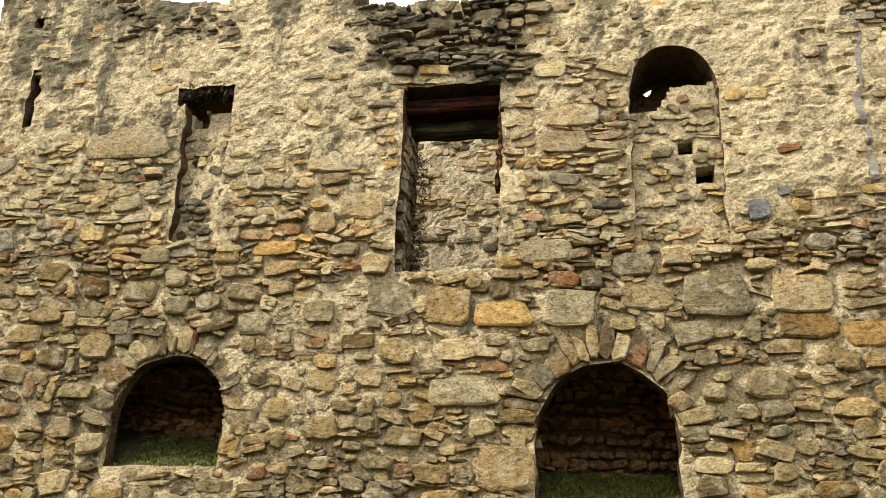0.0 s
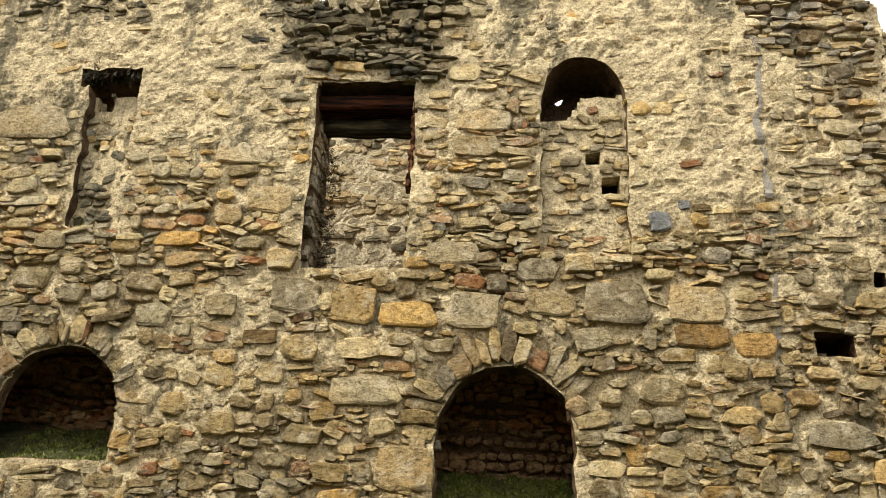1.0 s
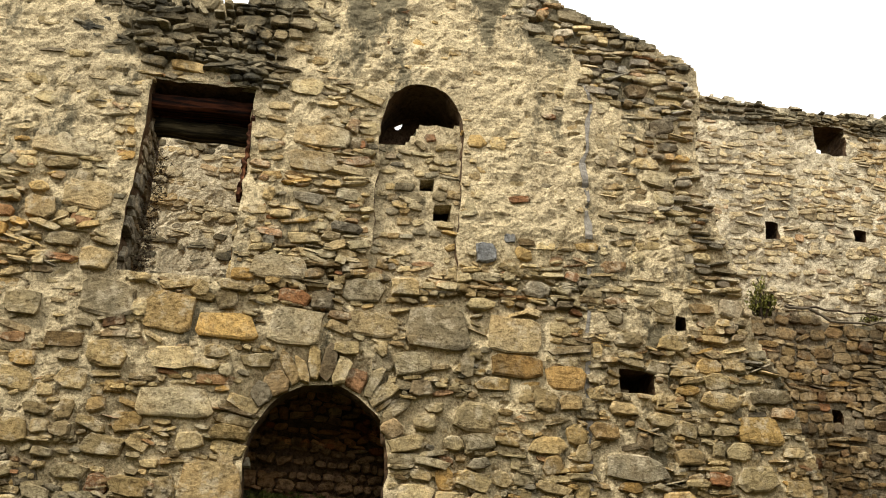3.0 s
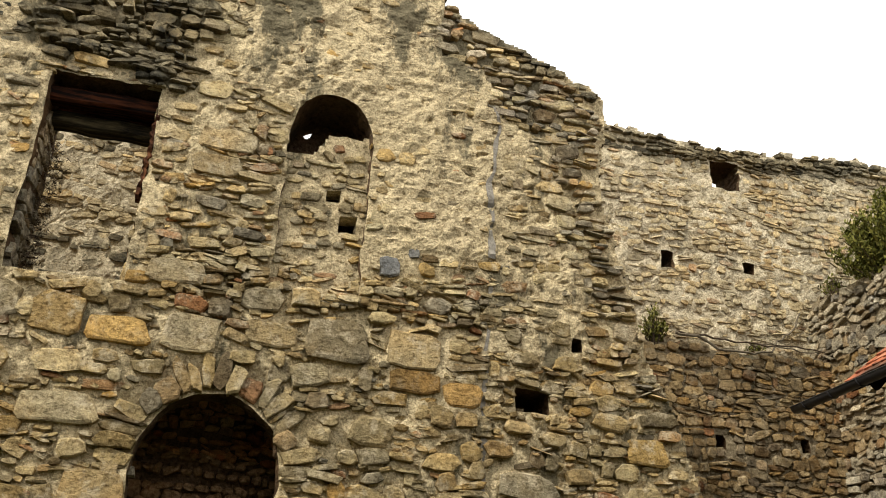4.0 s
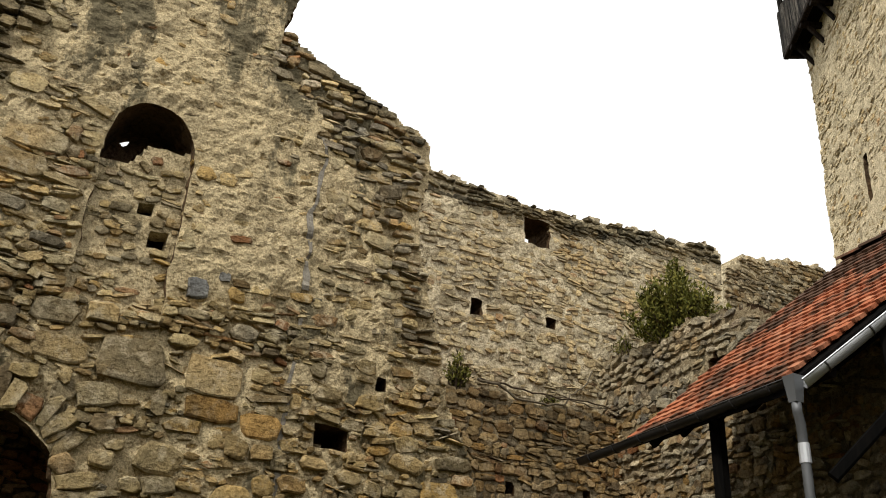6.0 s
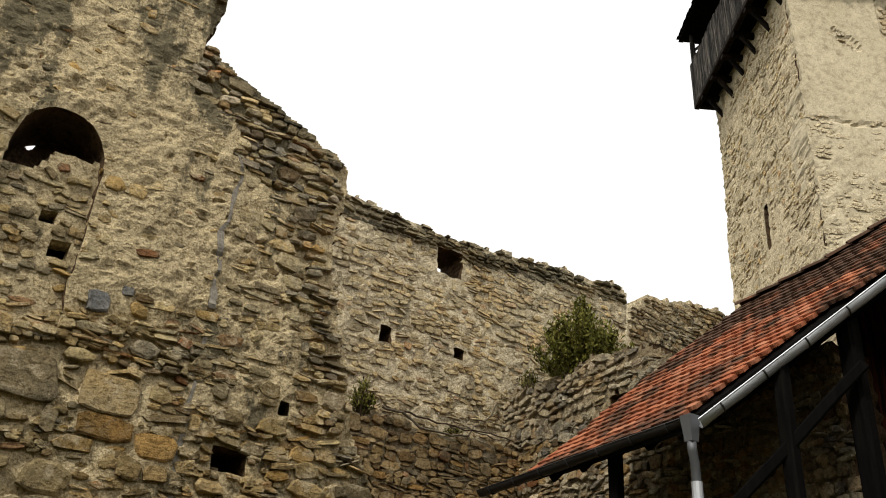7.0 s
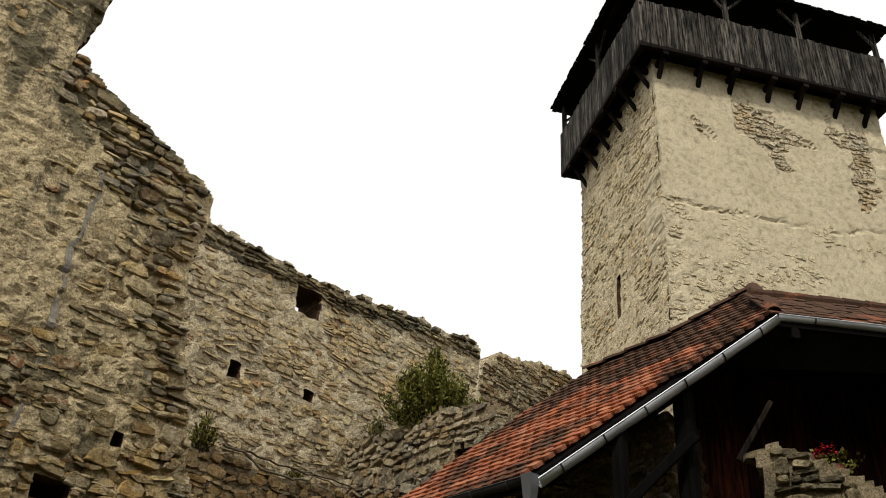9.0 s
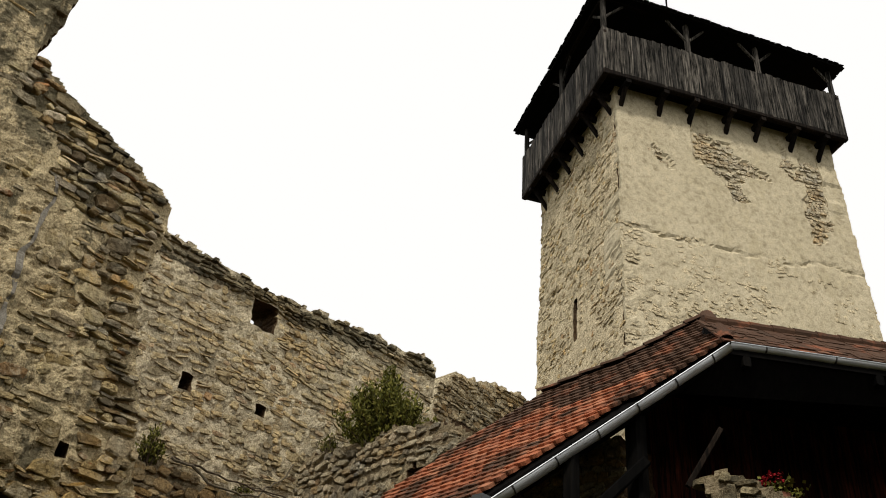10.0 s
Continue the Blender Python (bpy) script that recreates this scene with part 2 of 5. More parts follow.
M_LEAF = leaf_material("shrub_leaf", [(0.0, (0.04, 0.045, 0.009)), (0.5, (0.09, 0.09, 0.016)), (1.0, (0.17, 0.155, 0.035))])
M_GRASS = leaf_material("grass_blade", [(0.0, (0.085, 0.105, 0.02)), (0.6, (0.14, 0.16, 0.032)), (1.0, (0.22, 0.22, 0.07))])
M_DRY = leaf_material("dry_stalk", [(0.0, (0.20, 0.16, 0.09)), (1.0, (0.33, 0.28, 0.18))])
M_WITHER = leaf_material("withered_stalk", [(0.0, (0.02, 0.016, 0.01)), (0.8, (0.05, 0.04, 0.022)), (1.0, (0.12, 0.10, 0.05))])
M_PETAL = leaf_material("red_petal", [(0.0, (0.15, 0.006, 0.01)), (1.0, (0.28, 0.015, 0.02))])
M_BARK = wood_material("bark", (0.06, 0.045, 0.03), (0.16, 0.12, 0.08))
M_TWIG = wood_material("pale_root", (0.22, 0.18, 0.12), (0.40, 0.34, 0.24))
M_EARTH = mortar_material("turf_soil", (0.075, 0.08, 0.03), (0.05, 0.045, 0.025))
M_POT = metal_material("terracotta", (0.26, 0.10, 0.055), 0.8, 0.0)


# ---- building helpers ----
def add_mesh(name, verts, faces, mats, parent=None, M=None, smooth=False, idx=None):
    me = bpy.data.meshes.new(name)
    me.from_pydata(verts, [], faces)
    for m in (mats if isinstance(mats, (list, tuple)) else [mats]):
        me.materials.append(m)
    if idx is not None:
        me.polygons.foreach_set("material_index", np.asarray(idx, np.int32))
    if smooth:
        me.polygons.foreach_set("use_smooth", np.ones(len(me.polygons), bool))
    me.update()
    ob = new(name, me)
    if parent:
        ob.parent = parent
    if M is not None:
        ob.matrix_basis = M
    return ob


def part(name, bm, material, parent=None, label="", M=None, smooth=False):
    me = bpy.data.meshes.new(name)
    bm.normal_update()
    bm.to_mesh(me)
    bm.free()
    me.materials.append(material)
    if smooth:
        me.polygons.foreach_set("use_smooth", np.ones(len(me.polygons), bool))
    ob = new(name, me)
    if parent:
        ob.parent = parent
    if M is not None:
        ob.matrix_basis = M
    if label:
        tagged(ob, label)
    return ob


def beam_bm(p, q, w, h, jag=0.004, seg=5, seed=0, bm=None):
    """A rough-hewn timber from p to q with chamfered edges."""
    r = random.Random(seed)
    bm = bm or bmesh.new()
    p, q = Vector(p), Vector(q)
    d = (q - p).normalized()
    up = Vector((0, 0, 1)) if abs(d.z) < 0.9 else Vector((0, 1, 0))
    sx = d.cross(up).normalized()
    sy = sx.cross(d).normalized()
    c = 0.16 * min(w, h)
    ring = [(-w / 2 + c, -h / 2), (w / 2 - c, -h / 2), (w / 2, -h / 2 + c), (w / 2, h / 2 - c), (w / 2 - c, h / 2), (-w / 2 + c, h / 2), (-w / 2, h / 2 - c), (-w / 2, -h / 2 + c)]
    rows = []
    for i in range(seg + 1):
        o = p.lerp(q, i / seg)
        j = [r.uniform(-jag, jag) for _ in range(2)]
        rows.append([bm.verts.new(o + sx * (a + j[0] + r.uniform(-jag, jag) * .5) + sy * (b + j[1])) for a, b in ring])
    for a, b in zip(rows, rows[1:]):
        for k in range(8):
            bm.faces.new((a[k], a[(k + 1) % 8], b[(k + 1) % 8], b[k]))
    bm.faces.new(rows[0][::-1])
    bm.faces.new(rows[-1])
    return bm


def tube_bm(pts, rad, n=10, bm=None, taper=None):
    bm = bm or bmesh.new()
    pts = [Vector(p) for p in pts]
    rows = []
    for i, p in enumerate(pts):
        d = (pts[min(i + 1, len(pts) - 1)] - pts[max(i - 1, 0)]).normalized()
        up = Vector((0, 0, 1)) if abs(d.z) < 0.95 else Vector((1, 0, 0))
        a = d.cross(up).normalized()
        b = a.cross(d)
        rr = rad * (1 if taper is None else 1 + (taper - 1) * i / (len(pts) - 1))
        rows.append([bm.verts.new(p + (a * math.cos(t) + b * math.sin(t)) * rr) for t in (2 * math.pi * k / n for k in range(n))])
    for a, b in zip(rows, rows[1:]):
        for k in range(n):
            bm.faces.new((a[k], a[(k + 1) % n], b[(k + 1) % n], b[k]))
    bm.faces.new(rows[0][::-1])
    bm.faces.new(rows[-1])
    return bm


TABLE = np.random.RandomState(7).rand(256, 256)


def vn(x, z, s=1.0, o=0):
    """Smooth value noise, 0 to 1."""
    x, z = np.asarray(x, float) * s + 17.3 * o + 100, np.asarray(z, float) * s + 9.1 * o + 100
    i, j = np.floor(x).astype(int), np.floor(z).astype(int)
    u, v = x - i, z - j
    u, v = u * u * (3 - 2 * u), v * v * (3 - 2 * v)
    t = lambda a, b: TABLE[a % 256, b % 256]
    return (t(i, j) * (1 - u) + t(i + 1, j) * u) * (1 - v) + (t(i, j + 1) * (1 - u) + t(i + 1, j + 1) * u) * v


def fbm(x, z, s=1.0, o=0, k=4):
    return sum(vn(x, z, s * 2 ** i, o + i) * 0.5 ** i for i in range(k)) / sum(0.5 ** i for i in range(k))


def slab(name, x0, x1, z0, z1, res, inside, thick, relief, mat, M=None, parent=None, layers=4, rag=0.35, snap=None, rim=None, back_y=None):
    """A rough wall sheet: front near y = 0 facing -y, of the given thickness, pierced where inside() is false."""
    nx, nz = int(round((x1 - x0) / res)), int(round((z1 - z0) / res))
    xs, zs = np.linspace(x0, x1, nx + 1), np.linspace(z0, z1, nz + 1)
    X, Z = np.meshgrid(xs, zs, indexing="ij")
    cx, cz = np.meshgrid((xs[1:] + xs[:-1]) / 2, (zs[1:] + zs[:-1]) / 2, indexing="ij")
    keep = inside(cx, cz)
    X2 = X + (vn(X, Z, 9, 3) - 0.5) * res * 2 * rag
    Z2 = Z + (vn(X, Z, 9, 5) - 0.5) * res * 2 * rag
    if snap is not None:
        X2, Z2 = snap(X, Z, X2, Z2, res)
    Y = -relief(X, Z)
    verts, faces = [], []
    fi = -np.ones(X.shape, int)
    used = np.zeros(X.shape, bool)
    used[:-1, :-1] |= keep
    used[1:, :-1] |= keep
    used[:-1, 1:] |= keep
    used[1:, 1:] |= keep
    ii = np.argwhere(used)
    fi[used] = np.arange(len(ii))
    nf = len(ii)
    front = np.stack([X2[used], Y[used], Z2[used]], 1)
    back = np.stack([X2[used], np.full(nf, thick) if back_y is None else back_y(X2[used], Z2[used]), Z2[used]], 1)
    verts = [front, back]
    I, J = np.nonzero(keep)
    a, b, c, d = fi[I, J], fi[I + 1, J], fi[I + 1, J + 1], fi[I, J + 1]
    faces = np.stack([a, b, c, d], 1).tolist() + (np.stack([d, c, b, a], 1) + nf).tolist()
    total = 2 * nf
    K = np.pad(keep, 1)
    extra, lay = [], {}

    def chain(v):
        nonlocal total
        if v not in lay:
            f, bk = front[v], back[v]
            ids = [v]
            for k in range(1, layers):
                t = k / layers
                w = (vn(f[0] * 7 + f[2] * 5, t * 9, 1.0, 11) - 0.5) * 0.05 + (vn(f[0], f[2], 13, 2 + k) - 0.5) * 0.05
                extra.append((f[0] + w, f[1] * (1 - t) + bk[1] * t, f[2] + w * 0.8))
                ids.append(total)
                total += 1
            ids.append(v + nf)
            lay[v] = ids
        return lay[v]

    for di, dj, p, q in ((0, -1, (0, 0), (1, 0)), (1, 0, (1, 0), (1, 1)), (0, 1, (1, 1), (0, 1)), (-1, 0, (0, 1), (0, 0))):
        nb = K[1 + di:K.shape[0] - 1 + di, 1 + dj:K.shape[1] - 1 + dj]
        for i, j in np.argwhere(keep & ~nb):
            A, B = chain(int(fi[i + p[0], j + p[1]])), chain(int(fi[i + q[0], j + q[1]]))
            for k in range(layers):
                faces.append((A[k], A[k + 1], B[k + 1], B[k]))
    verts = np.concatenate(verts + ([np.array(extra)] if extra else []))
    flat = 2 * len(I)
    idx = np.zeros(len(faces), np.int32)
    idx[flat:] = 0 if rim is None else 1
    ob = add_mesh(name, verts.tolist(), faces, [mat] if rim is None else [mat, rim], parent, M, idx=idx)
    return ob


def stone_variants(count, seed, rough=0.2, square=False):
    """Unit rubble stones, angular: x and z from -0.5 to 0.5, the face towards -y at depth 1."""
    r = random.Random(seed)
    out = []
    for _ in range(count):
        n = r.choice((6, 7, 7, 8, 9)) if not square else 9
        e = r.uniform(0.35, 0.8) if not square else r.uniform(.3, .5)
        o = r.uniform(0, 6.28)
        ring = []
        for k in range(n):
            t = o + 2 * math.pi * (k + r.uniform(-.3, .3)) / n
            ct, st = math.cos(t), math.sin(t)
            x = math.copysign(abs(ct) ** e, ct) * 0.52 * (1 + r.uniform(-rough, rough * .35))
            z = math.copysign(abs(st) ** e, st) * 0.52 * (1 + r.uniform(-rough, rough * .35))
            ring.append((x, z))
        tx, tz = r.uniform(-.4, .4), r.uniform(-.55, .3)
        V = [(x, 1.0, z) for x, z in ring]
        s1, s2 = (r.uniform(.94, 1.0), r.uniform(.76, .92)) if not square else (.97, .9)
        face = lambda x, z: -(tx * x + tz * z) * .75
        V += [(x * s1, min(.1, -0.66 + face(x, z) + r.uniform(-.16, .14)), z * s1) for x, z in ring]
        ox, oz = r.uniform(-.06, .06), r.uniform(-.05, .07)
        V += [(x * s2 + ox, -0.92 + face(x * s2, z * s2) + r.uniform(-.1, .08), z * s2 + oz) for x, z in ring]
        V.append((ox + r.uniform(-.15, .15), -1.0 + r.uniform(-.1, .12), oz + r.uniform(-.1, .1)))
        F = []
        for a in (0, n):
            for k in range(n):
                k2 = (k + 1) % n
                F.append((a + k, a + k2, a + n + k2, a + n + k))
        F += [(2 * n + k, 2 * n + (k + 1) % n, 3 * n) for k in range(n)]
        out.append((np.array(V), F))
    return out


VARIANTS = stone_variants(64, 5, .25)
LOOSE = len(VARIANTS)
VARIANTS += stone_variants(12, 15, .17, True)
_meshes = {}


def variant_mesh(k, mat):
    key = (k, mat.name)
    if key not in _meshes:
        me = bpy.data.meshes.new("stone")
        me.from_pydata(VARIANTS[k][0].tolist(), [], VARIANTS[k][1])
        me.materials.append(mat)
        me.update()
        _meshes[key] = me
    return _meshes[key]


def courses(x0, x1, z0, z1, hs, ws, seed, fits, prot, wave=0.08, gap=0.003, split=0.38, tilt=3.0):
    """Rubble stones in rough courses: (x, z, width, height, turn, depth, variant)."""
    r = random.Random(seed)
    out, z, row = [], z0, 0
    while z < z1:
        h = r.uniform(*hs) * r.uniform(.85, 1.15)
        x = x0 + r.uniform(-.3, 0)
        while x < x1:
            w = min(ws[1], max(ws[0], r.lognormvariate(math.log((ws[0] + ws[1]) / 2.3), .38)))
            cells = [(x + w / 2, z + h / 2, w, h)]
            if w > .22 and r.random() < split:
                f = r.uniform(.4, .6)
                cells = [(x + w / 2, z + h * f / 2, w, h * f), (x + w / 2 + r.uniform(-.03, .03), z + h * (1 + f) / 2, w * r.uniform(.8, 1), h * (1 - f))]
            elif w < .3 and r.random() < .12:
                cells = [(x + w / 2, z + h * .62, w, h * 1.3)]
            for cx, cz, cw, ch in cells:
                cz += (float(vn(cx, row * .3, 1.3, 21)) - .5) * 2 * wave + r.uniform(-.012, .012)
                cw, ch = cw - gap * r.uniform(.4, 1.6), ch - gap * r.uniform(.3, 1.5)
                if fits(cx, cz, cw, ch):
                    out.append((cx, cz, cw * r.uniform(.97, 1.16), ch * r.uniform(.95, 1.22), r.gauss(0, tilt), prot(cx, cz) * r.uniform(.55, 1.35), r.randrange(LOOSE)))
            x += w
        z += h
        row += 1
    return out


def stone_matrix(s):
    cx, cz, w, h, turn, p, k = s[:7]
    return Matrix.Translation((cx, 0, cz)) @ Matrix.Rotation(radians(turn), 4, "Y") @ Matrix.Diagonal((w, p, h, 1))


def lay_joined(name, stones, mat, parent, M=None, label=""):
    """Stones joined into one part."""
    if not stones:
        return None
    VV, FF, o = [], [], 0
    for s in stones:
        V, F = VARIANTS[s[6]]
        a = radians(s[4])
        x, z = V[:, 0] * s[2], V[:, 2] * s[3]
        VV.append(np.stack([s[0] + x * math.cos(a) + z * math.sin(a), V[:, 1] * s[5], s[1] - x * math.sin(a) + z * math.cos(a)], 1))
        FF += [tuple(i + o for i in f) for f in F]
        o += len(V)
    ob = add_mesh(name, np.concatenate(VV).tolist(), FF, mat, parent, M)
    return tagged(ob, label, kind="stuff")


def lay_single(name, stones, mat, parent, M=None):
    """Stones as pieces of their own, sharing meshes."""
    for s in stones:
        ob = new(name, variant_mesh(s[6], mat))
        ob.parent = parent
        ob.matrix_basis = (M or Matrix()) @ stone_matrix(s)


def in_poly(x, z, poly):
    x, z = np.asarray(x, float), np.asarray(z, float)
    r = np.zeros(x.shape, bool)
    for (xa, za), (xb, zb) in zip(poly, poly[1:] + poly[:1]):
        if za == zb:
            continue
        r ^= ((za > z) != (zb > z)) & (x < (xb - xa) * (z - za) / (zb - za) + xa)
    return r


def fits_in(inside, block=()):
    blk = np.array(block, float).reshape(-1, 4)

    def f(x, z, w, h):
        px = np.array([x, x - w * .46, x + w * .46, x, x, x - w * .4, x + w * .4])
        pz = np.array([z, z, z, z - h * .45, z + h * .45, z + h * .35, z + h * .35])
        if not inside(px, pz).all():
            return False
        return not (len(blk) and ((np.abs(x - blk[:, 0]) < (w + blk[:, 2]) * .44) & (np.abs(z - blk[:, 1]) < (h + blk[:, 3]) * .44)).any())
    return f


def scatter(x0, x1, z0, z1, count, ws, aspect, seed, fits, prot, tilt=6):
    """Larger stones thrown in among the courses, none overlapping."""
    r = random.Random(seed)
    out = []
    for _ in range(count):
        w = r.uniform(*ws)
        h = w * r.uniform(*aspect)
        x, z = r.uniform(x0, x1), r.uniform(z0, z1)
        if any(abs(x - o[0]) < (w + o[2]) * .5 and abs(z - o[1]) < (h + o[3]) * .5 for o in out) or not fits(x, z, w, h):
            continue
        out.append((x, z, w, h, r.gauss(0, tilt), prot(x, z) * r.uniform(.9, 1.5), r.randrange(LOOSE)))
    return out


def frame_matrix(origin, along):
    """A wall's own frame: x along, z up, the face towards -y."""
    ax = Vector((along[0], along[1], 0)).normalized()
    ay = Vector((-ax.y, ax.x, 0))
    m = Matrix((ax, ay, Vector((0, 0, 1)))).transposed().to_4x4()
    return Matrix.Translation(origin) @ m


# ---- ground ----
def build_ground():
    r = np.linspace(-1, 1, 61)
    g = np.sign(r) * (np.abs(r) ** 3) * 900
    X, Y = np.meshgrid(g, g, indexing="ij")
    Z = (fbm(X, Y, .3, 2) - .5) * .12
    v = np.stack([X.ravel(), Y.ravel(), Z.ravel()], 1)
    k = np.arange(61 * 61).reshape(61, 61)
    f = np.stack([k[:-1, :-1].ravel(), k[1:, :-1].ravel(), k[1:, 1:].ravel(), k[:-1, 1:].ravel()], 1)
    tagged(add_mesh("ground", v.tolist(), f.tolist(), M_EARTH, smooth=True), "trodden earth and thin turf of the castle yard", "ground", kind="structure")


build_ground()

# ---- the hall wall with its arches, windows and niche ----
D = 9.0
ARCHES = [(-0.05, 0.69, 3.05, 0.74, 2.25), (-4.71, 0.66, 3.2, 0.71, 2.69)]
RECTS = [(-2.28, -1.13, 4.80, 7.10), (-5.00, -4.42, 5.25, 7.18), (-7.22, -7.10, 6.86, 7.69), (3.07, 3.43, 3.95, 4.22), (-5.15, -4.40, 7.06, 7.27), (3.70, 3.83, 4.70, 4.83), (-7.38, -7.24, 8.37, 8.52)]
NICHE = (0.78, 0.47, 6.88, 0.55, 5.04)
CREST = [(-10, -0.3), (-10, 8.35), (-7.92, 8.4), (-7.85, 9.7), (-6.25, 9.6), (-6.2, 8.66), (-5.5, 8.62), (-4.63, 8.5), (-4.58, 9.5), (-3.1, 9.5), (-2.98, 8.28), (-2.2, 8.33), (-1.36, 8.28), (-1.2, 8.9), (-0.9, 10.5), (2.22, 10.5), (2.12, 9.64), (2.03, 9.15),
         (2.26, 9.0), (2.56, 8.83), (3.05, 8.64), (3.53, 8.5), (3.87, 8.3), (4.18, 8.13), (4.18, 7.66), (4.11, 7.14), (4.1, 6.7), (4.2, 6.3), (4.33, 5.9), (4.47, 5.4), (4.6, 4.83), (4.94, 4.08), (5.18, 3.36), (5.6, 2), (6, -0.3)]


def in_arch(x, z, a):
    cx, hw, sp, rise, bot = a
    return ((np.abs(x - cx) < hw) & (z > bot) & (z <= sp)) | ((((x - cx) / hw) ** 2 + ((z - sp) / rise) ** 2 < 1) & (z > sp))


def hall_inside(x, z):
    j = (vn(x, z, 6, 31) - .5) * .1
    ok = in_poly(x + j * .6, z + j, CREST)
    for a in ARCHES + [NICHE]:
        ok &= ~in_arch(x, z, a)
    for x0, x1, z0, z1 in RECTS:
        ok &= ~((x > x0) & (x < x1) & (z > z0) & (z < z1))
    return ok


def hall_snap(X, Z, X2, Z2, res):
    for cx, hw, sp, rise, bot in ARCHES + [NICHE]:
        u, w = (X - cx) / hw, (Z - sp) / rise
        rho = np.sqrt(u * u + w * w) + 1e-9
        near = (np.abs(rho - 1) < res / hw * .9) & (Z > sp)
        wob = 1 + (vn(X, Z, 5, 8) - .5) * .06
        X2 = np.where(near, cx + u / rho * hw * wob, X2)
        Z2 = np.where(near, sp + w / rho * rise * wob, Z2)
        for s in (-1, 1):
            nj = (np.abs(X - (cx + s * hw)) < res * .6) & (Z <= sp) & (Z > bot - res)
            X2 = np.where(nj, cx + s * hw + (vn(X, Z, 7, 4) - .5) * .05, X2)
    for x0, x1, z0, z1 in RECTS[:3]:
        for e in (x0, x1):
            n_ = (np.abs(X - e) < res * .6) & (Z > z0 - res) & (Z < z1 + res)
            X2 = np.where(n_, e + (vn(X, Z, 7, 4) - .5) * .05, X2)
    return X2, Z2


def edge_zone(x, z):
    """The bare, layered masonry along the sloping crest and the broken end."""
    x, z = np.asarray(x, float), np.asarray(z, float)
    top = np.interp(x, [2.0, 2.3, 2.7, 3.4, 3.83, 4.14], [9.4, 9.02, 8.65, 8.42, 8.24, 8.08])
    end = np.interp(z, [3.3, 4.08, 4.83, 5.4, 5.9, 6.3, 6.7, 7.1, 7.6, 8.1], [5.18, 4.94, 4.6, 4.47, 4.33, 4.2, 4.1, 4.04, 4.16, 4.14])
    j = (fbm(x, z, 2.5, 50) - .5) * 1.2 + (vn(x, z, 8, 53) - .5) * .3
    return (((x > 2) & (z > top - .85 + j)) | ((x > end - .5 + j * .6) & (z > 4.2))).astype(float)


def plaster(x, z):
    """How thickly the old render still covers the stones, 0 to 1."""
    x, z = np.asarray(x, float), np.asarray(z, float)
    s = lambda v, a, b: np.clip((v - a) / (b - a), 0, 1)
    p = s(z, 6.1, 7.0) * (1 - s(x, -2.9, -2.3))
    p = np.maximum(p, s(z, 5.2, 5.7) * s(x, 1.15, 1.5) * (1 - s(x, 2.7, 3.1)))
    p = np.maximum(p, s(z, 6.9, 7.5) * s(x, -.8, -.2) * (1 - s(x, 2.7, 3.1)))
    p = np.maximum(p, .55 * s(z, 4.4, 4.9) * s(x, 2.6, 2.8) * (1 - s(z, 7.1, 7.6)) * (1 - s(x, 3.7, 4.1)))
    p = np.maximum(p, .75 * s(z, 5.6, 6.4) * s(x, -4.2, -3.6) * (1 - s(x, -2.8, -2.4)))
    p = np.maximum(p, .6 * s(z, 5.4, 6.2) * s(x, -1.1, -.9) * (1 - s(x, -.5, 0)))
    p = p * (1 - edge_zone(x, z))
    return np.clip(p + (fbm(x, z, 1.7, 40) - .5) * .9 * (p > .02), 0, 1)


def raked(x, z):
    """Where the mortar has washed out of the joints, 0 to 1."""
    k = np.clip((fbm(x, z, .9, 77) - .47) * 6, 0, 1) * .6
    band = np.exp(-((z - 4.95) / .42) ** 2) * np.clip((x + 1.2) / .6, 0, 1) * np.clip((3.0 - x) / .5, 0, 1)
    foot = np.exp(-((z - 2.9) / .5) ** 2) * .25 + .35 * np.clip((x - 2.6) / .8, 0, 1)
    arch = sum(np.exp(-((np.hypot((x - c) / (a + .2), (z - sp) / (b + .2)) - 1) / .2) ** 2) * (z > sp) for c, a, sp, b, _ in ARCHES[:1])
    head = ((x > -3.1) & (x < -.85) & (z > 7.35)) | ((x > -6.15) & (x < -4.6) & (z > 8.0))
    return np.clip(np.maximum(np.maximum(k, band), np.maximum(np.maximum(foot, arch), head)), 0, 1)


def hall_relief(x, z):
    p = plaster(x, z)
    e = edge_zone(x, z)
    base = .024 + (fbm(x, z, 2.2, 1) - .5) * .035 + (fbm(x, z, 6, 6) - .5) * .065 - .062 * np.maximum(raked(x, z), .5 * e) * (1 - p)
    lumps = (fbm(x, z * 1.2, 4, 12) - .5) * .022 + (vn(x, z * 1.2, 9, 15) - .5) * .012 + (vn(x, z * 1.3, 15, 17) - .5) * .018
    shelf = np.clip(vn(x * .7, z * 1.5, 8, 25) * 4 - 3, 0, 1) * .022
    pits = np.clip(vn(x, z * 1.2, 10, 33) * 7 - 5.6, 0, 1) * .05 * np.clip(fbm(x, z, 1.3, 35) * 4 - 1.4, 0, 1)
    return base + p * (.036 + lumps + shelf) - pits


M_HALL = frame_matrix((0, D, 0), (1, 0))
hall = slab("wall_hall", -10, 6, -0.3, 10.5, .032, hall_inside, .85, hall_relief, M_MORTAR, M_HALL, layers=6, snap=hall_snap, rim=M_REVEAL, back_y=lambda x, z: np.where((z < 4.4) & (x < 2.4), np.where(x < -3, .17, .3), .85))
tagged(hall, "ruined rubble-stone wall with patchy ochre lime render, arches and blocked openings", "wall", kind="structure")

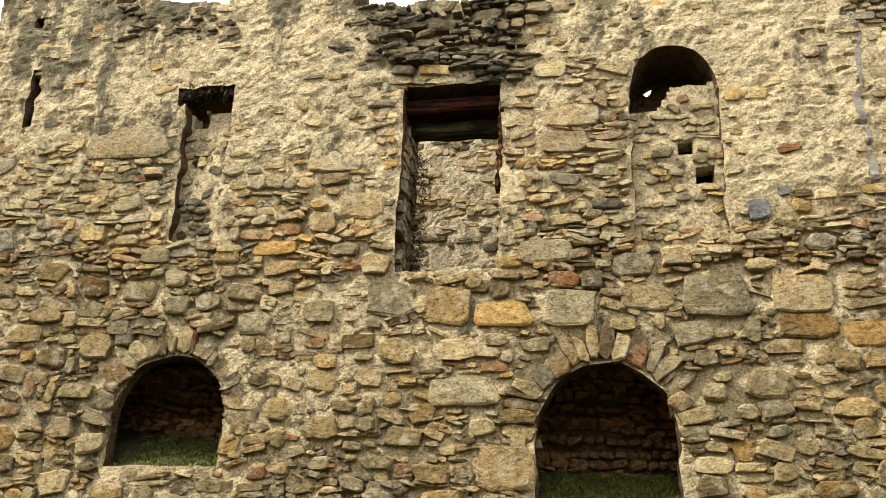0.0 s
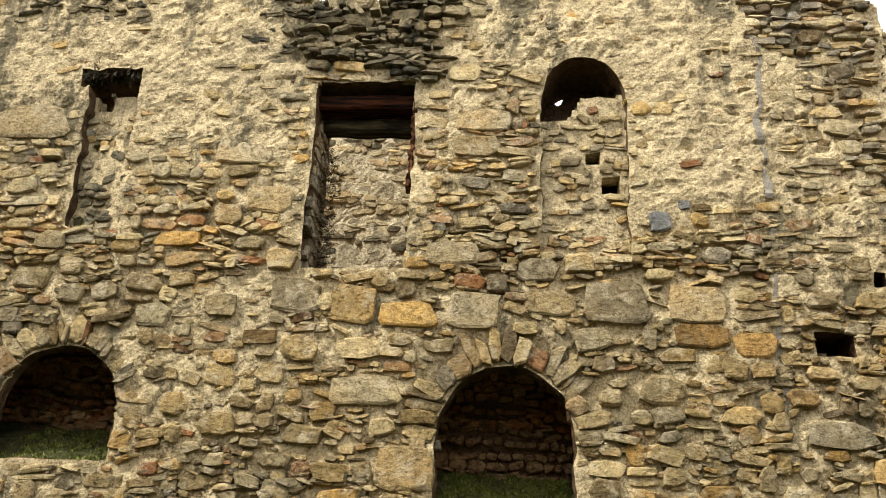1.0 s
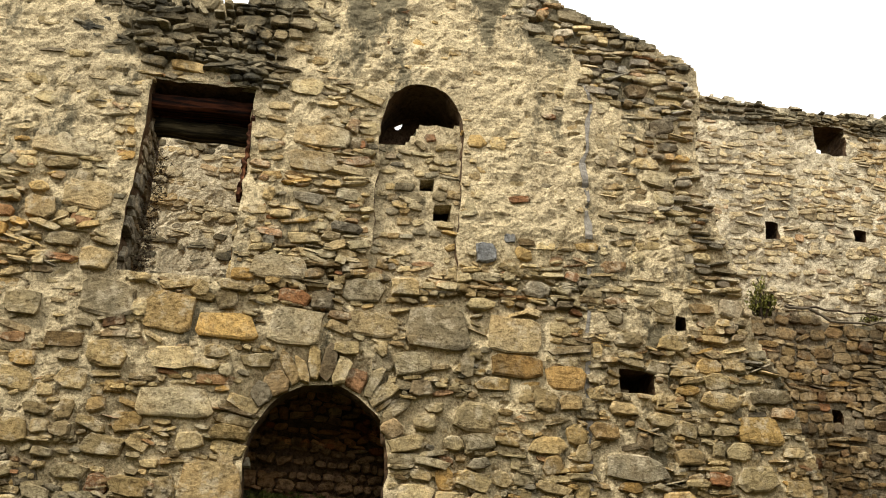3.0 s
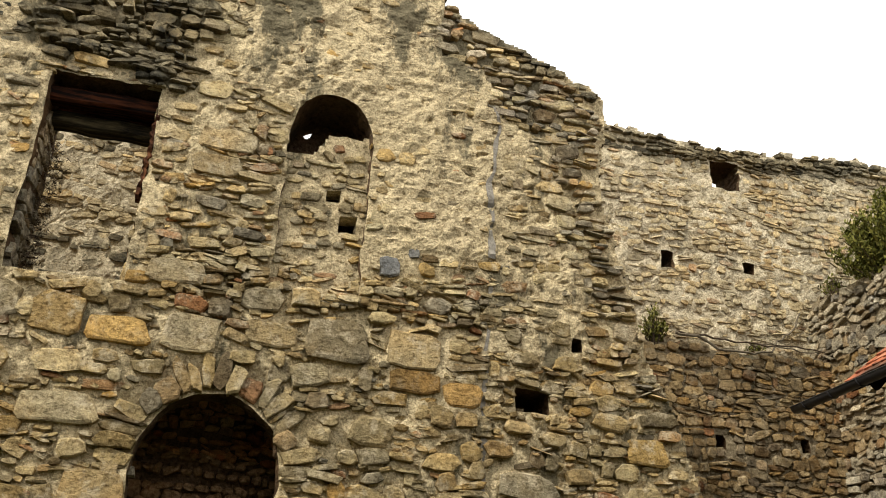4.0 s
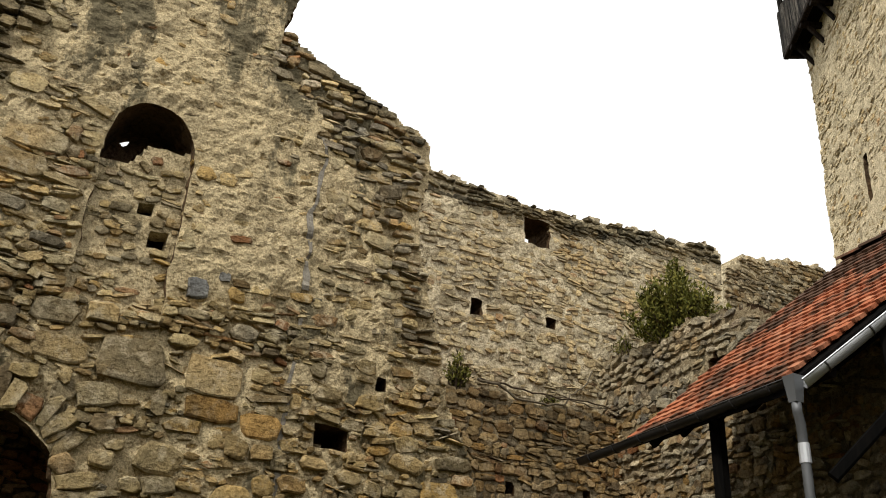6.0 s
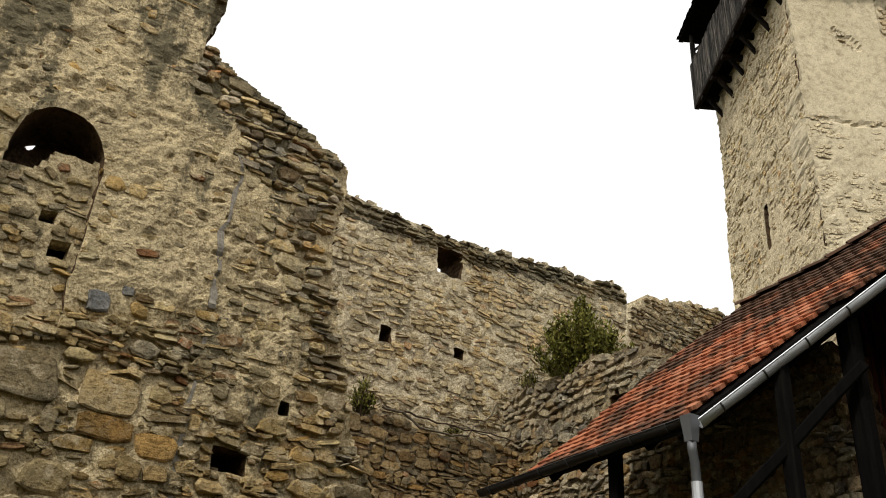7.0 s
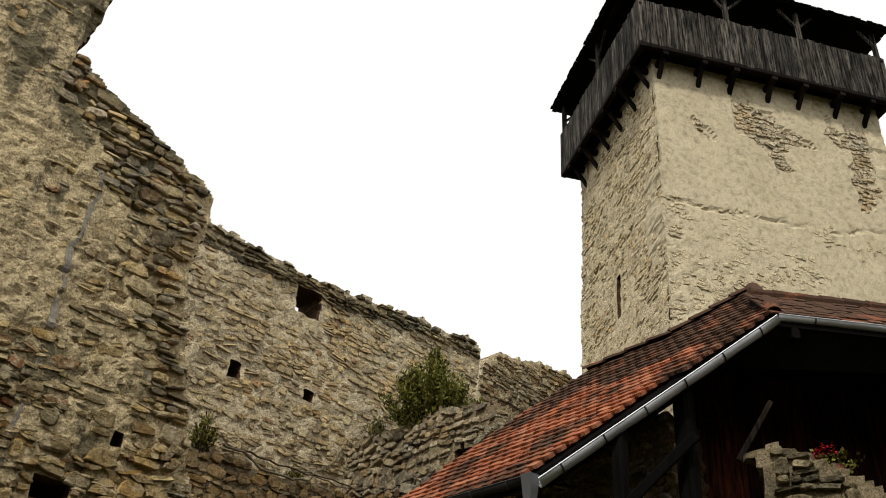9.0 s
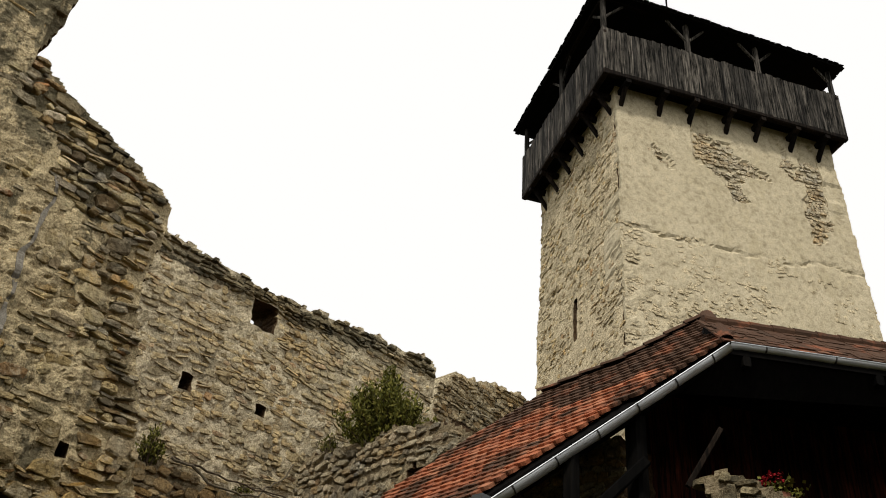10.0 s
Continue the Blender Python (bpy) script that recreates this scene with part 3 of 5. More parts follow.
# squared blocks and boulders that stand out among the rubble: x0, z0, x1, z1, kind
BLOCKS = [(.12, 4.57, .64, 4.32, 0), (.78, 4.69, 1.40, 4.25, 0), (1.62, 4.67, 2.18, 4.27, 0), (1.66, 4.24, 2.18, 4.01, 3), (2.25, 4.17, 2.66, 3.91, 3), (-.67, 4.56, -.11, 4.15, 0), (-1.36, 4.43, -.79, 4.17, 3), (-1.90, 4.59, -1.43, 4.2, 0),
          (-2.56, 4.67, -2.05, 4.3, 0), (-3.38, 6.33, -2.73, 6.05, 0), (-6.22, 6.78, -5.2, 6.36, 0), (-1.81, 3.63, -1.13, 3.34, 0), (-1.29, 2.92, -.75, 2.5, 0), (-.69, 6.41, -.17, 6.15, 0), (-.66, 6.75, -.04, 6.47, 0), (-3.91, 5.2, -3.42, 5.04, 3),
          (-3.04, 5.17, -2.69, 4.99, 4), (1.45, 5.5, 1.68, 5.26, 1), (1.76, 5.64, 1.9, 5.52, 1), (1.98, 5.1, 2.3, 4.92, 2), (2.12, 5.74, 2.22, 5.66, 1), (2.84, 7.02, 3.12, 6.8, 0), (3.5, 6.36, 3.75, 6.18, 4), (3.25, 6.78, 3.6, 6.62, 4),
          (-2.95, 5.75, -2.45, 5.45, 0), (-3.3, 5.55, -3.0, 5.3, 0), (-.9, 5.1, -.35, 4.86, 0), (2.85, 3.3, 3.5, 3.02, 4), (-.78, 7.35, -.4, 7.12, 5), (-1.0, 7.0, -.72, 6.86, 4), (-7.5, 5.5, -6.95, 5.15, 2), (4.35, 3.78, 4.8, 3.5, 0)]
BL = [((a + c) / 2, (b + d) / 2, abs(c - a), abs(b - d)) for a, b, c, d, k in BLOCKS]


def moss_zone(x, z):
    """Where the wall head has turned dark with lichen."""
    j = (float(fbm(x, z, 2.5, 50)) - .5) * .9
    if -6.2 < x + j * .3 < -4.55 and z > 7.95 + j:
        return True
    if -3.15 < x + j * .3 < -.75 and z > 7.25 + j * .6 and not (x > -1.2 and z > 8.6):
        return True
    top = np.interp(x, [2.0, 2.3, 2.7, 3.4, 3.83, 4.14], [9.4, 9.02, 8.65, 8.42, 8.24, 8.08]) if x > 2 else 99
    return x > 2 and z > top - .12 + j * .3


def near_arch(x, z):
    return any((((x - c) / (a + .36)) ** 2 + ((z - s) / (b + .36)) ** 2 < 1) and z > s - .05 for c, a, s, b, _ in ARCHES)


def hall_stones():
    fit = fits_in(hall_inside, BL)

    ok = lambda x, z, w, h: not near_arch(x, z) and fit(x, z, w, h)

    def prot(x, z):
        p = float(plaster(x, z))
        if moss_zone(x, z):
            return .10
        return (.054 if z < 5.2 else .05) * (1 - p) + p * .056
    big = scatter(-10, 5.5, 2.2, 5.1, 520, (.2, .48), (.4, .75), 91, ok, lambda x, z: .05)
    big += scatter(-10, 4.2, 5.1, 9.5, 300, (.22, .44), (.3, .6), 92, lambda x, z, w, h: ok(x, z, w, h) and float(plaster(x, z)) < .8, lambda x, z: .05)
    fit = fits_in(hall_inside, BL + [s[:4] for s in big])
    ok = lambda x, z, w, h: not near_arch(x, z) and fit(x, z, w, h)
    bare = lambda x, z, w, h: edge_zone(x, z) < .5 and ok(x, z, w, h)
    low = big + courses(-10, 6, 1.5, 4.78, (.10, .23), (.12, .44), 3, bare, prot, wave=.13, tilt=8)
    mid = courses(-10, 6, 4.78, 10.5, (.07, .16), (.09, .40), 4, bare, prot, wave=.12, tilt=8)
    fill = courses(-10, 6, 0, 10.4, (.035, .07), (.06, .24), 8, lambda x, z, w, h: random.random() < .4 + .45 * float(raked(x, z)) and bare(x, z, w, h), lambda x, z: prot(x, z) * .75, wave=.12, tilt=13)
    plates = courses(1.7, 6, 4.2, 9.8, (.04, .095), (.09, .36), 9, lambda x, z, w, h: edge_zone(x, z) > .5 and ok(x, z, w, h), lambda x, z: .058, wave=.12, tilt=8)
    rr = random.Random(77)
    return plates + [s for s in low + mid + fill if rr.random() > .72 * float(plaster(s[0], s[1]))]


random.seed(3)
STONES = hall_stones()
dark = [s for s in STONES if moss_zone(s[0], s[1])]
edge = [s for s in STONES if not moss_zone(s[0], s[1]) and edge_zone(s[0], s[1]) > .5]
rest = [s for s in STONES if not moss_zone(s[0], s[1]) and edge_zone(s[0], s[1]) < .5]
er = random.Random(31)
brownish = [s for s in edge if er.random() < .5]
bid = set(id(s) for s in brownish)
lay_joined("rubble_facing", brownish, M_STONE, hall, label="brown layered stones of the broken edge")
lay_joined("edge_facing", [s for s in edge if id(s) not in bid], M_GREY, hall, label="bare grey layered stones of the broken edge")
singles = sorted((s for s in rest if -1.9 < s[0] < 2.75 and 2.4 < s[1] < 4.8 and s[2] > .15), key=lambda s: -s[2] * s[3])[:300]
pick = set(id(s) for s in singles)
lowband = lambda s: s[1] + (float(fbm(s[0], s[1], 1.3, 90)) - .5) * 1.4 < 5.0
lay_joined("rubble_facing", [s for s in rest if id(s) not in pick and not lowband(s)], M_STONE, hall, label="weathered ochre rubble stones")
lay_joined("rubble_facing", [s for s in rest if id(s) not in pick and lowband(s)], M_BROWN, hall, label="brown and ochre rubble stones of the lower wall")
lay_joined("lichen_facing", dark, M_DARK, hall, label="dark lichen-covered stones of the wall head")


def voussoirs():
    out = []
    r = random.Random(2)
    for (c, a, s, b, bot), L in zip(ARCHES, (.36, .33)):
        t = -4.0
        while t < 184:
            w = r.choice((.05, .07, .1, .13, .19)) * r.uniform(.9, 1.15)
            dt = math.degrees(w / ((a + b) / 2 + .1))
            m = radians(t + dt / 2)
            ln = L * r.uniform(.5, 1.2)
            x, z = c + math.cos(m) * (a + ln / 2 + .005), s + math.sin(m) * (b + ln / 2 + .005)
            out.append((x, z, w * 1.2, ln * 1.05, 90 - math.degrees(m) + r.uniform(-14, 14), r.uniform(.02, .07), r.randrange(LOOSE)))
            t += dt
    return out


VOUS = voussoirs()

# stones that line the reveals
def reveal_facing(x, z0, z1, side, seed, mat, name):
    """Stones on the inner cheek of an opening."""
    Mr = Matrix.Translation((x, .0, 0)) @ Matrix.Rotation(radians(90 * side), 4, "Z")
    fit = lambda cx, cz, w, h: True
    dep = .8 if z0 > 4 else (.15 if x < -3 else .27)
    a, b = (.02, dep) if side > 0 else (-dep, -.02)
    st = courses(a, b - .05, z0, z1 - .1, (.09, .16), (.1, .3), seed, lambda cx, cz, w, h: a + w / 2 < cx < b - w / 2 + .02, lambda cx, cz: .04)
    lay_joined(name, st, mat, hall, Mr)


reveal_facing(-2.28, 4.8, 6.9, 1, 21, M_GREY, "jamb_facing")
reveal_facing(-1.13, 4.8, 6.9, -1, 22, M_STONE, "jamb_facing")
reveal_facing(-.74, 2.3, 3.1, 1, 23, M_GREY, "jamb_facing")
reveal_facing(.64, 2.3, 3.1, -1, 24, M_STONE, "jamb_facing")
reveal_facing(-5.37, 2.7, 3.2, 1, 25, M_GREY, "jamb_facing")
reveal_facing(-4.05, 2.7, 3.2, -1, 26, M_STONE, "jamb_facing")

# infill of the niche and of the small blocked window
def infill(name, x0, x1, z0, z1, y, hole, seed, mat, smat, top=None, lean=0.0, keep=.62, soot=0.0):
    ins = lambda x, z: (z < (z1 if top is None else top(x)) + (vn(x, z, 8, 5) - .5) * .08) & ~hole(x, z)
    M = M_HALL @ Matrix.Translation((0, y, 0))
    o = slab(name, x0, x1, z0, z1 + .15, .05, ins, .25, lambda x, z: (fbm(x, z, 4, 9) - .5) * .06 + lean * (x - x0) / (x1 - x0) * np.clip((6.7 - z) * 2, 0, 1), mat, M)
    st = courses(x0, x1, z0, z1 + .1, (.05, .12), (.07, .26), seed, fits_in(lambda x, z: ins(x, z) & (x > x0) & (x < x1)), lambda x, z: .03 + lean * (x - x0) / (x1 - x0) * min(1, max(0, (6.7 - z) * 2)), wave=.14, tilt=12)
    rr = random.Random(seed)
    st = [q for q in st if rr.random() < keep]
    foot = [q for q in st if soot and q[1] < soot + rr.uniform(-.25, .15)]
    lay_single("stone", [q for q in st if q not in foot], smat, o)
    lay_single("stone", foot, M_DARK_ONE, o)
    return o


box = lambda x, z, cx, cz, w, h: (np.abs(x - cx) < w / 2) & (np.abs(z - cz) < h / 2)
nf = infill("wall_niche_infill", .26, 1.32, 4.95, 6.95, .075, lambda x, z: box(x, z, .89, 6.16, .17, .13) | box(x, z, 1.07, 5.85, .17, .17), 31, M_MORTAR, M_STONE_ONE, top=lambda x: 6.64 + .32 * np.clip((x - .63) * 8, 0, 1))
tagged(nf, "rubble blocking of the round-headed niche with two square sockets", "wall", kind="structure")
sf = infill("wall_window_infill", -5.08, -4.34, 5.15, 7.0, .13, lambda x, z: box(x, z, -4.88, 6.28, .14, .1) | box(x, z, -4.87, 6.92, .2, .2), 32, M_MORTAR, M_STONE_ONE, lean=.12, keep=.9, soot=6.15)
tagged(sf, "rubble blocking of a small window, sooty at its foot", "wall", kind="structure")
nb = slab("wall_niche_back", .1, 1.5, 4.9, 7.7, .02, lambda x, z: ((x - .535) / .08) ** 2 + ((z - 7.33) / .105) ** 2 > 1, .12, lambda x, z: x * 0, M_RECESS, M_HALL @ Matrix.Translation((0, .72, 0)))
tagged(nb, "shade-darkened back of the niche with a small hole to the sky", "wall", kind="structure")

# cement repair seam
def seam():
    bm = bmesh.new()
    pts = [(2.71, 2.9), (2.70, 3.9), (2.72, 4.8), (2.73, 5.4), (2.74, 5.8), (2.69, 6.3), (2.68, 6.65), (2.75, 7.0), (2.76, 7.4), (2.71, 7.75)]
    fine = []
    for (xa, za), (xb, zb) in zip(pts, pts[1:]):
        for k in range(8):
            t = k / 8
            fine.append((xa + (xb - xa) * t, za + (zb - za) * t))
    rows = []
    for i, (x, z) in enumerate(fine):
        k = float(fbm(x, z, 3.1, 60))
        w = .045 * max(0.4, (k - .3) * 2.4)
        o = (float(vn(x, z, 5, 61)) - .5) * .05
        d = -max(float(hall_relief(x + o + u * w, z)) for u in (-1, 0, 1)) - .004
        rows.append([bm.verts.new((x + o - w * 1.1, .03, z)), bm.verts.new((x + o - w, d, z)), bm.verts.new((x + o + w, d, z)), bm.verts.new((x + o + w * 1.1, .03, z))])
    for a, b in zip(rows, rows[1:]):
        if float(vn(a[0].co.z, 0, 2.3, 5)) < .24:
            continue
        for k in range(3):
            bm.faces.new((a[k], a[k + 1], b[k + 1], b[k]))
    part("cement_seam", bm, M_CEMENT, hall, "grey cement repair seam")


seam()

# sill of the first arch
sl = slab("wall_arch_sill", -5.45, -3.98, 2.0, 2.70, .05, lambda x, z: x == x, .5, lambda x, z: (fbm(x, z, 3, 2) - .5) * .04, M_CEMENT, M_HALL @ Matrix.Translation((0, .08, 0)))
tagged(sl, "rendered stone sill wall in the arch", "wall", kind="structure")

# window lintels
def lintels():
    # the third, rear beam is added only to keep sky out of the gap
    for y, z, h, w, mat, lab, dz in ((.2, 6.91, .18, .2, M_LINTEL, "red-brown oak lintel beam over the window, darkened for shade", .03), (.42, 6.74, .17, .22, M_LINTEL2, "grey oak lintel beam behind the first", -.02), (.72, 7.0, .3, .2, M_LINTEL, "added back beam that blocks the sky between the lintels", 0)):
        o = part("lintel_beam", beam_bm((-2.45, D + y, z), (-.98, D + y, z + dz), w, h, .012, 10, int(y * 100)), mat)
        tagged(o, lab, "beam", "window lintels")


lintels()
# ragged strip stands in for broken red-brown plaster on the right jamb
tagged(part("window_frame_remnant", beam_bm((-1.155, D + .06, 5.75), (-1.14, D + .06, 6.8), .045, .1, .022, 22, 5), M_JAMB_EDGE), "thin strip standing in for the broken red-brown plaster edge of the jamb", "window frame")

# ---- dark vaults behind the arches ----
def dark_room():
    M = frame_matrix((0, 10.05, 0), (1, 0))
    w = slab("wall_vault_back", -7.5, 2.6, 1.8, 4.6, .1, lambda x, z: x == x, .3, lambda x, z: (fbm(x, z, 3, 3) - .5) * .1, M_RECESS, M)
    tagged(w, "red-brown rubble wall at the back of the vaults, mortar darkened for shade", "wall", kind="structure")
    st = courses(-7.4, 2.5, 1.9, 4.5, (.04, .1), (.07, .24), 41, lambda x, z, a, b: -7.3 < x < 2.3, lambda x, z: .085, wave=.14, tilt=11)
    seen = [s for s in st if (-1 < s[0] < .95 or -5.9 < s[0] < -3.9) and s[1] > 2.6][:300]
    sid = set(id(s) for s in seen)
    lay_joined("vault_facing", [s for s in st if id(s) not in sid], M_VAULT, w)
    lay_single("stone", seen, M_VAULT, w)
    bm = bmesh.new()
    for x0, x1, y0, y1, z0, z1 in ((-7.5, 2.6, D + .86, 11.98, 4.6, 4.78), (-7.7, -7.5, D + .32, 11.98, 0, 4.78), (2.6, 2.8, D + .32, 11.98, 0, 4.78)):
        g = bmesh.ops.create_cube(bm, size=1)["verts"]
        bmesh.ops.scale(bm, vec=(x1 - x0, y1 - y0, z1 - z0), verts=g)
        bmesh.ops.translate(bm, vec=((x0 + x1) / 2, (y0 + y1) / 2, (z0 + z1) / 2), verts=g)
    tagged(part("vault_shell", bm, M_RECESS), "shade-darkened vault over the ground-floor chambers", "vault", kind="structure")
    # earth bank inside
    xs, ys = np.linspace(-7.5, 2.6, 90), np.linspace(D + .05, 10.1, 24)
    X, Y = np.meshgrid(xs, ys, indexing="ij")
    Z = 2.28 + (Y - D) * .5 + (fbm(X, Y, 1.5, 7) - .5) * .2 + (fbm(X, Y, 7, 9) - .5) * .08
    Z = Z + np.where(X < -2.5, .40, 0)
    inarch = np.zeros(X.shape, bool)
    for c, a, s, b, bot in ARCHES:
        inarch |= np.abs(X - c) < a - .02
    Z = np.where((Y < D + .34) & ~inarch, 1.5, Z)
    v = np.stack([X.ravel(), Y.ravel(), Z.ravel()], 1)
    k = np.arange(X.size).reshape(X.shape)
    f = np.stack([k[:-1, :-1].ravel(), k[1:, :-1].ravel(), k[1:, 1:].ravel(), k[:-1, 1:].ravel()], 1)
    o = tagged(add_mesh("earth_bank", v.tolist(), f.tolist(), M_EARTH, smooth=True), "earth and rubble bank inside the vaults", "ground", kind="structure")
    r = random.Random(5)
    V, F = [], []
    for _ in range(14000):
        x = r.uniform(-.72, .62) if r.random() < .75 else r.uniform(-5.3, -4.1)
        y = r.uniform(D + .05, D + 1.02)
        z = 2.27 + (y - D) * .5 + (float(fbm(x, y, 1.5, 7)) - .5) * .2 + (.40 if x < -2.5 else 0)
        h, a, w = r.uniform(.012, .045), r.uniform(0, 6.28), r.uniform(.006, .018)
        lx, ly = r.uniform(-.04, .04), r.uniform(-.04, .04)
        i = len(V)
        V += [(x - w * math.cos(a), y - w * math.sin(a), z), (x + w * math.cos(a), y + w * math.sin(a), z), (x + lx, y + ly, z + h)]
        F.append((i, i + 1, i + 2))
    tagged(add_mesh("grass", V, F, M_GRASS), "short green grass growing in the archways", "grass", kind="stuff")


dark_room()

# ---- curtain wall behind, with sockets and a loophole ----
YF = 12.0
FAR_TOP = ([-10, 3.6, 4.4, 5.59, 6.23, 7.21, 7.6, 7.89, 8.58, 10.15, 11.7, 11.95, 12.3], [8.2, 8.2, 9.8, 9.84, 9.76, 9.70, 9.74, 9.68, 9.79, 9.94, 10.12, 10.18, 9.9])
FAR_HOLES = [(6.6, 7.48, .2, .28), (8.05, 7.53, .2, .18), (7.76, 9.22, .5, .54)]


def far_inside(x, z):
    ok = (z < np.interp(x, *FAR_TOP) + .03 + (vn(x, z * 0, 4, 3) - .5) * .16 + (vn(x, z * 0, 11, 5) - .5) * .1) & (x < 12.16 + (vn(z, z * 0, 5, 1) - .5) * .12)
    for cx, cz, w, h in FAR_HOLES:
        ok &= ~box(x, z, cx, cz, w, h)
    return ok


M_FARW = frame_matrix((0, YF, 0), (1, 0))
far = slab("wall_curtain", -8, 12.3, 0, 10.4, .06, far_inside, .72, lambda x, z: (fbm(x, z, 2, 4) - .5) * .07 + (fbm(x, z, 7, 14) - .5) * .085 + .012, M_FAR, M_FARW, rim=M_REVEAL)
tagged(far, "tall curtain wall of small pale rubble with beam sockets and a loophole", "wall", kind="structure")
random.seed(4)
fs = courses(3.4, 12.2, 4.7, 10.3, (.05, .12), (.07, .32), 51, fits_in(far_inside), lambda x, z: .036 if z < np.interp(x, *FAR_TOP) - .3 else .085, wave=.12, tilt=8)
fs = [s for s in fs if random.random() < .55 + .35 * float(vn(s[0], s[1], 1.1, 4)) or s[1] > np.interp(s[0], *FAR_TOP) - .35]
fs += courses(-3.4, 0, 5.2, 8.1, (.07, .13), (.10, .34), 52, lambda x, z, w, h: random.random() < .55, lambda x, z: .034, tilt=9)
fdark = lambda s: (s[0] < 0 and s[1] < 6.45 + .8 * (float(fbm(s[0], s[1], 2, 8)) - .5)) or s[1] > np.interp(s[0], *FAR_TOP) - .22 - .25 * float(vn(s[0], 0, 2, 9))
ftop = [s for s in fs if fdark(s)]
fmain = [s for s in fs if not fdark(s)]
fsing = sorted((s for s in fmain if 5 < s[0] < 9.2 and 6 < s[1] < 9.6), key=lambda s: -s[2] * s[3])[:300]
fp = set(id(s) for s in fsing)
lay_joined("curtain_facing", [s for s in fmain if id(s) not in fp], M_PALE, far, M=None, label="small pale rubble stones")
lay_joined("coping_facing", ftop, M_DARK, far, label="weathered grey stones of the wall head")

# lower, thicker part with the ledge
LEDGE = 5.98
LOW_HOLES = [(7.05, 4.55, .17, .2), (8.45, 4.6, .15, .18)]


def low_inside(x, z):
    ok = z < LEDGE - .05 + (vn(x, z * 0, 5, 2) - .5) * .12
    for cx, cz, w, h in LOW_HOLES:
        ok &= ~box(x, z, cx, cz, w, h)
    return ok


M_LOW = frame_matrix((0, YF - .45, 0), (1, 0))
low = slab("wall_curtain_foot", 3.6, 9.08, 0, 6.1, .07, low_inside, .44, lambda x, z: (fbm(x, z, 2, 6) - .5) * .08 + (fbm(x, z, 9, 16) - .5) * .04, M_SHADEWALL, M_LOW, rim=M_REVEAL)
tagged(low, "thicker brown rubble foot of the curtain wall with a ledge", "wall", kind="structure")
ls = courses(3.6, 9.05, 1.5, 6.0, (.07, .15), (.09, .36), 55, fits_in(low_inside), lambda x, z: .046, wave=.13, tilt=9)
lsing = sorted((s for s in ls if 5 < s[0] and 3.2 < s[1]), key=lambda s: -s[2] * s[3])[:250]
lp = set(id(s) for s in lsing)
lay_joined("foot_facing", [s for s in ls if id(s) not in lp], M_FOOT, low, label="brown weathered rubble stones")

# wall stub beyond the gap
def beyond():
    M = frame_matrix((0, 13.2, 0), (1, 0))
    top = ([13.2, 13.4, 13.48, 13.9, 14.15, 14.3, 15.0, 15.8, 16.6, 17.2, 19], [9.3, 10.0, 10.42, 10.86, 11.1, 11.08, 11.2, 11.32, 11.4, 11.55, 11.6])
    ins = lambda x, z: (z < np.interp(x, *top) + (vn(x, z * 0, 5, 8) - .5) * .2) & (x > 13.45 + (vn(z, z * 0, 4, 6) - .5) * .2)
    w = slab("wall_beyond", 13.2, 18.4, 0, 11.9, .1, ins, .8, lambda x, z: (fbm(x, z, 2, 5) - .5) * .1, M_FAR, M)
    tagged(w, "broken rubble wall running on to the tower", "wall", kind="structure")
    st = courses(13.3, 18.3, 8, 11.8, (.06, .13), (.09, .36), 61, fits_in(ins), lambda x, z: .06, wave=.14, tilt=9)
    lay_joined("rubble_facing", st, M_GREY, w)


beyond()

# ---- low rubble wall coming forward, with the shrub on it ----
SPUR_TOP = ([0, .3, .8, 1.5, 2.2, 3.0, 3.4, 3.9, 4.6, 5.4, 6.0, 6.4, 6.8], [6.85, 7.05, 7.0, 7.02, 7.1, 7.05, 6.95, 6.6, 6.5, 6.25, 6.0, 6.1, 6.0])


def spur_inside(x, z):
    ok = z < np.interp(x, *SPUR_TOP) + (vn(x, z * 0, 4, 7) - .5) * .16 + (vn(x, z * 0, 11, 3) - .5) * .08
    return ok & ~(((x - 2.8) / .17) ** 2 + ((z - 6.22) / .14) ** 2 < 1)


M_SPUR = frame_matrix((9.1, YF, 0), (0, -1))
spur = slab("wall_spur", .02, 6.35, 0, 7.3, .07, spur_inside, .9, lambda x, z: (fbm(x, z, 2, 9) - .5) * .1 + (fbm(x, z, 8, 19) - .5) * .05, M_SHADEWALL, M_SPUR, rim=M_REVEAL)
tagged(spur, "low crumbling cross wall of dark rubble", "wall", kind="structure")
ss = courses(.02, 6.3, 1.5, 7.25, (.06, .17), (.07, .36), 65, fits_in(spur_inside), lambda x, z: .055, wave=.16, tilt=15)
ssing = sorted((s for s in ss if s[1] > 4.5), key=lambda s: -s[2] * s[3])[:280]
sp_ = set(id(s) for s in ssing)
lay_joined("spur_facing", [s for s in ss if id(s) not in sp_], M_GREY, spur, label="grey-brown rubble stones")

# ---- keep tower with its timber gallery ----
U, V_ = Vector((.515, .858, 0)).normalized(), Vector((.858, -.515, 0)).normalized()
TC = Vector((15.0, 9.02, 0))
TL, TR, TH = 5.0, 6.45, 18.9
tower = tagged(new("tower"), "square rendered stone keep with a dark timber gallery and roof", "tower")
bat = lambda z: .016 * (18.6 - z)
CRACK = 14.15


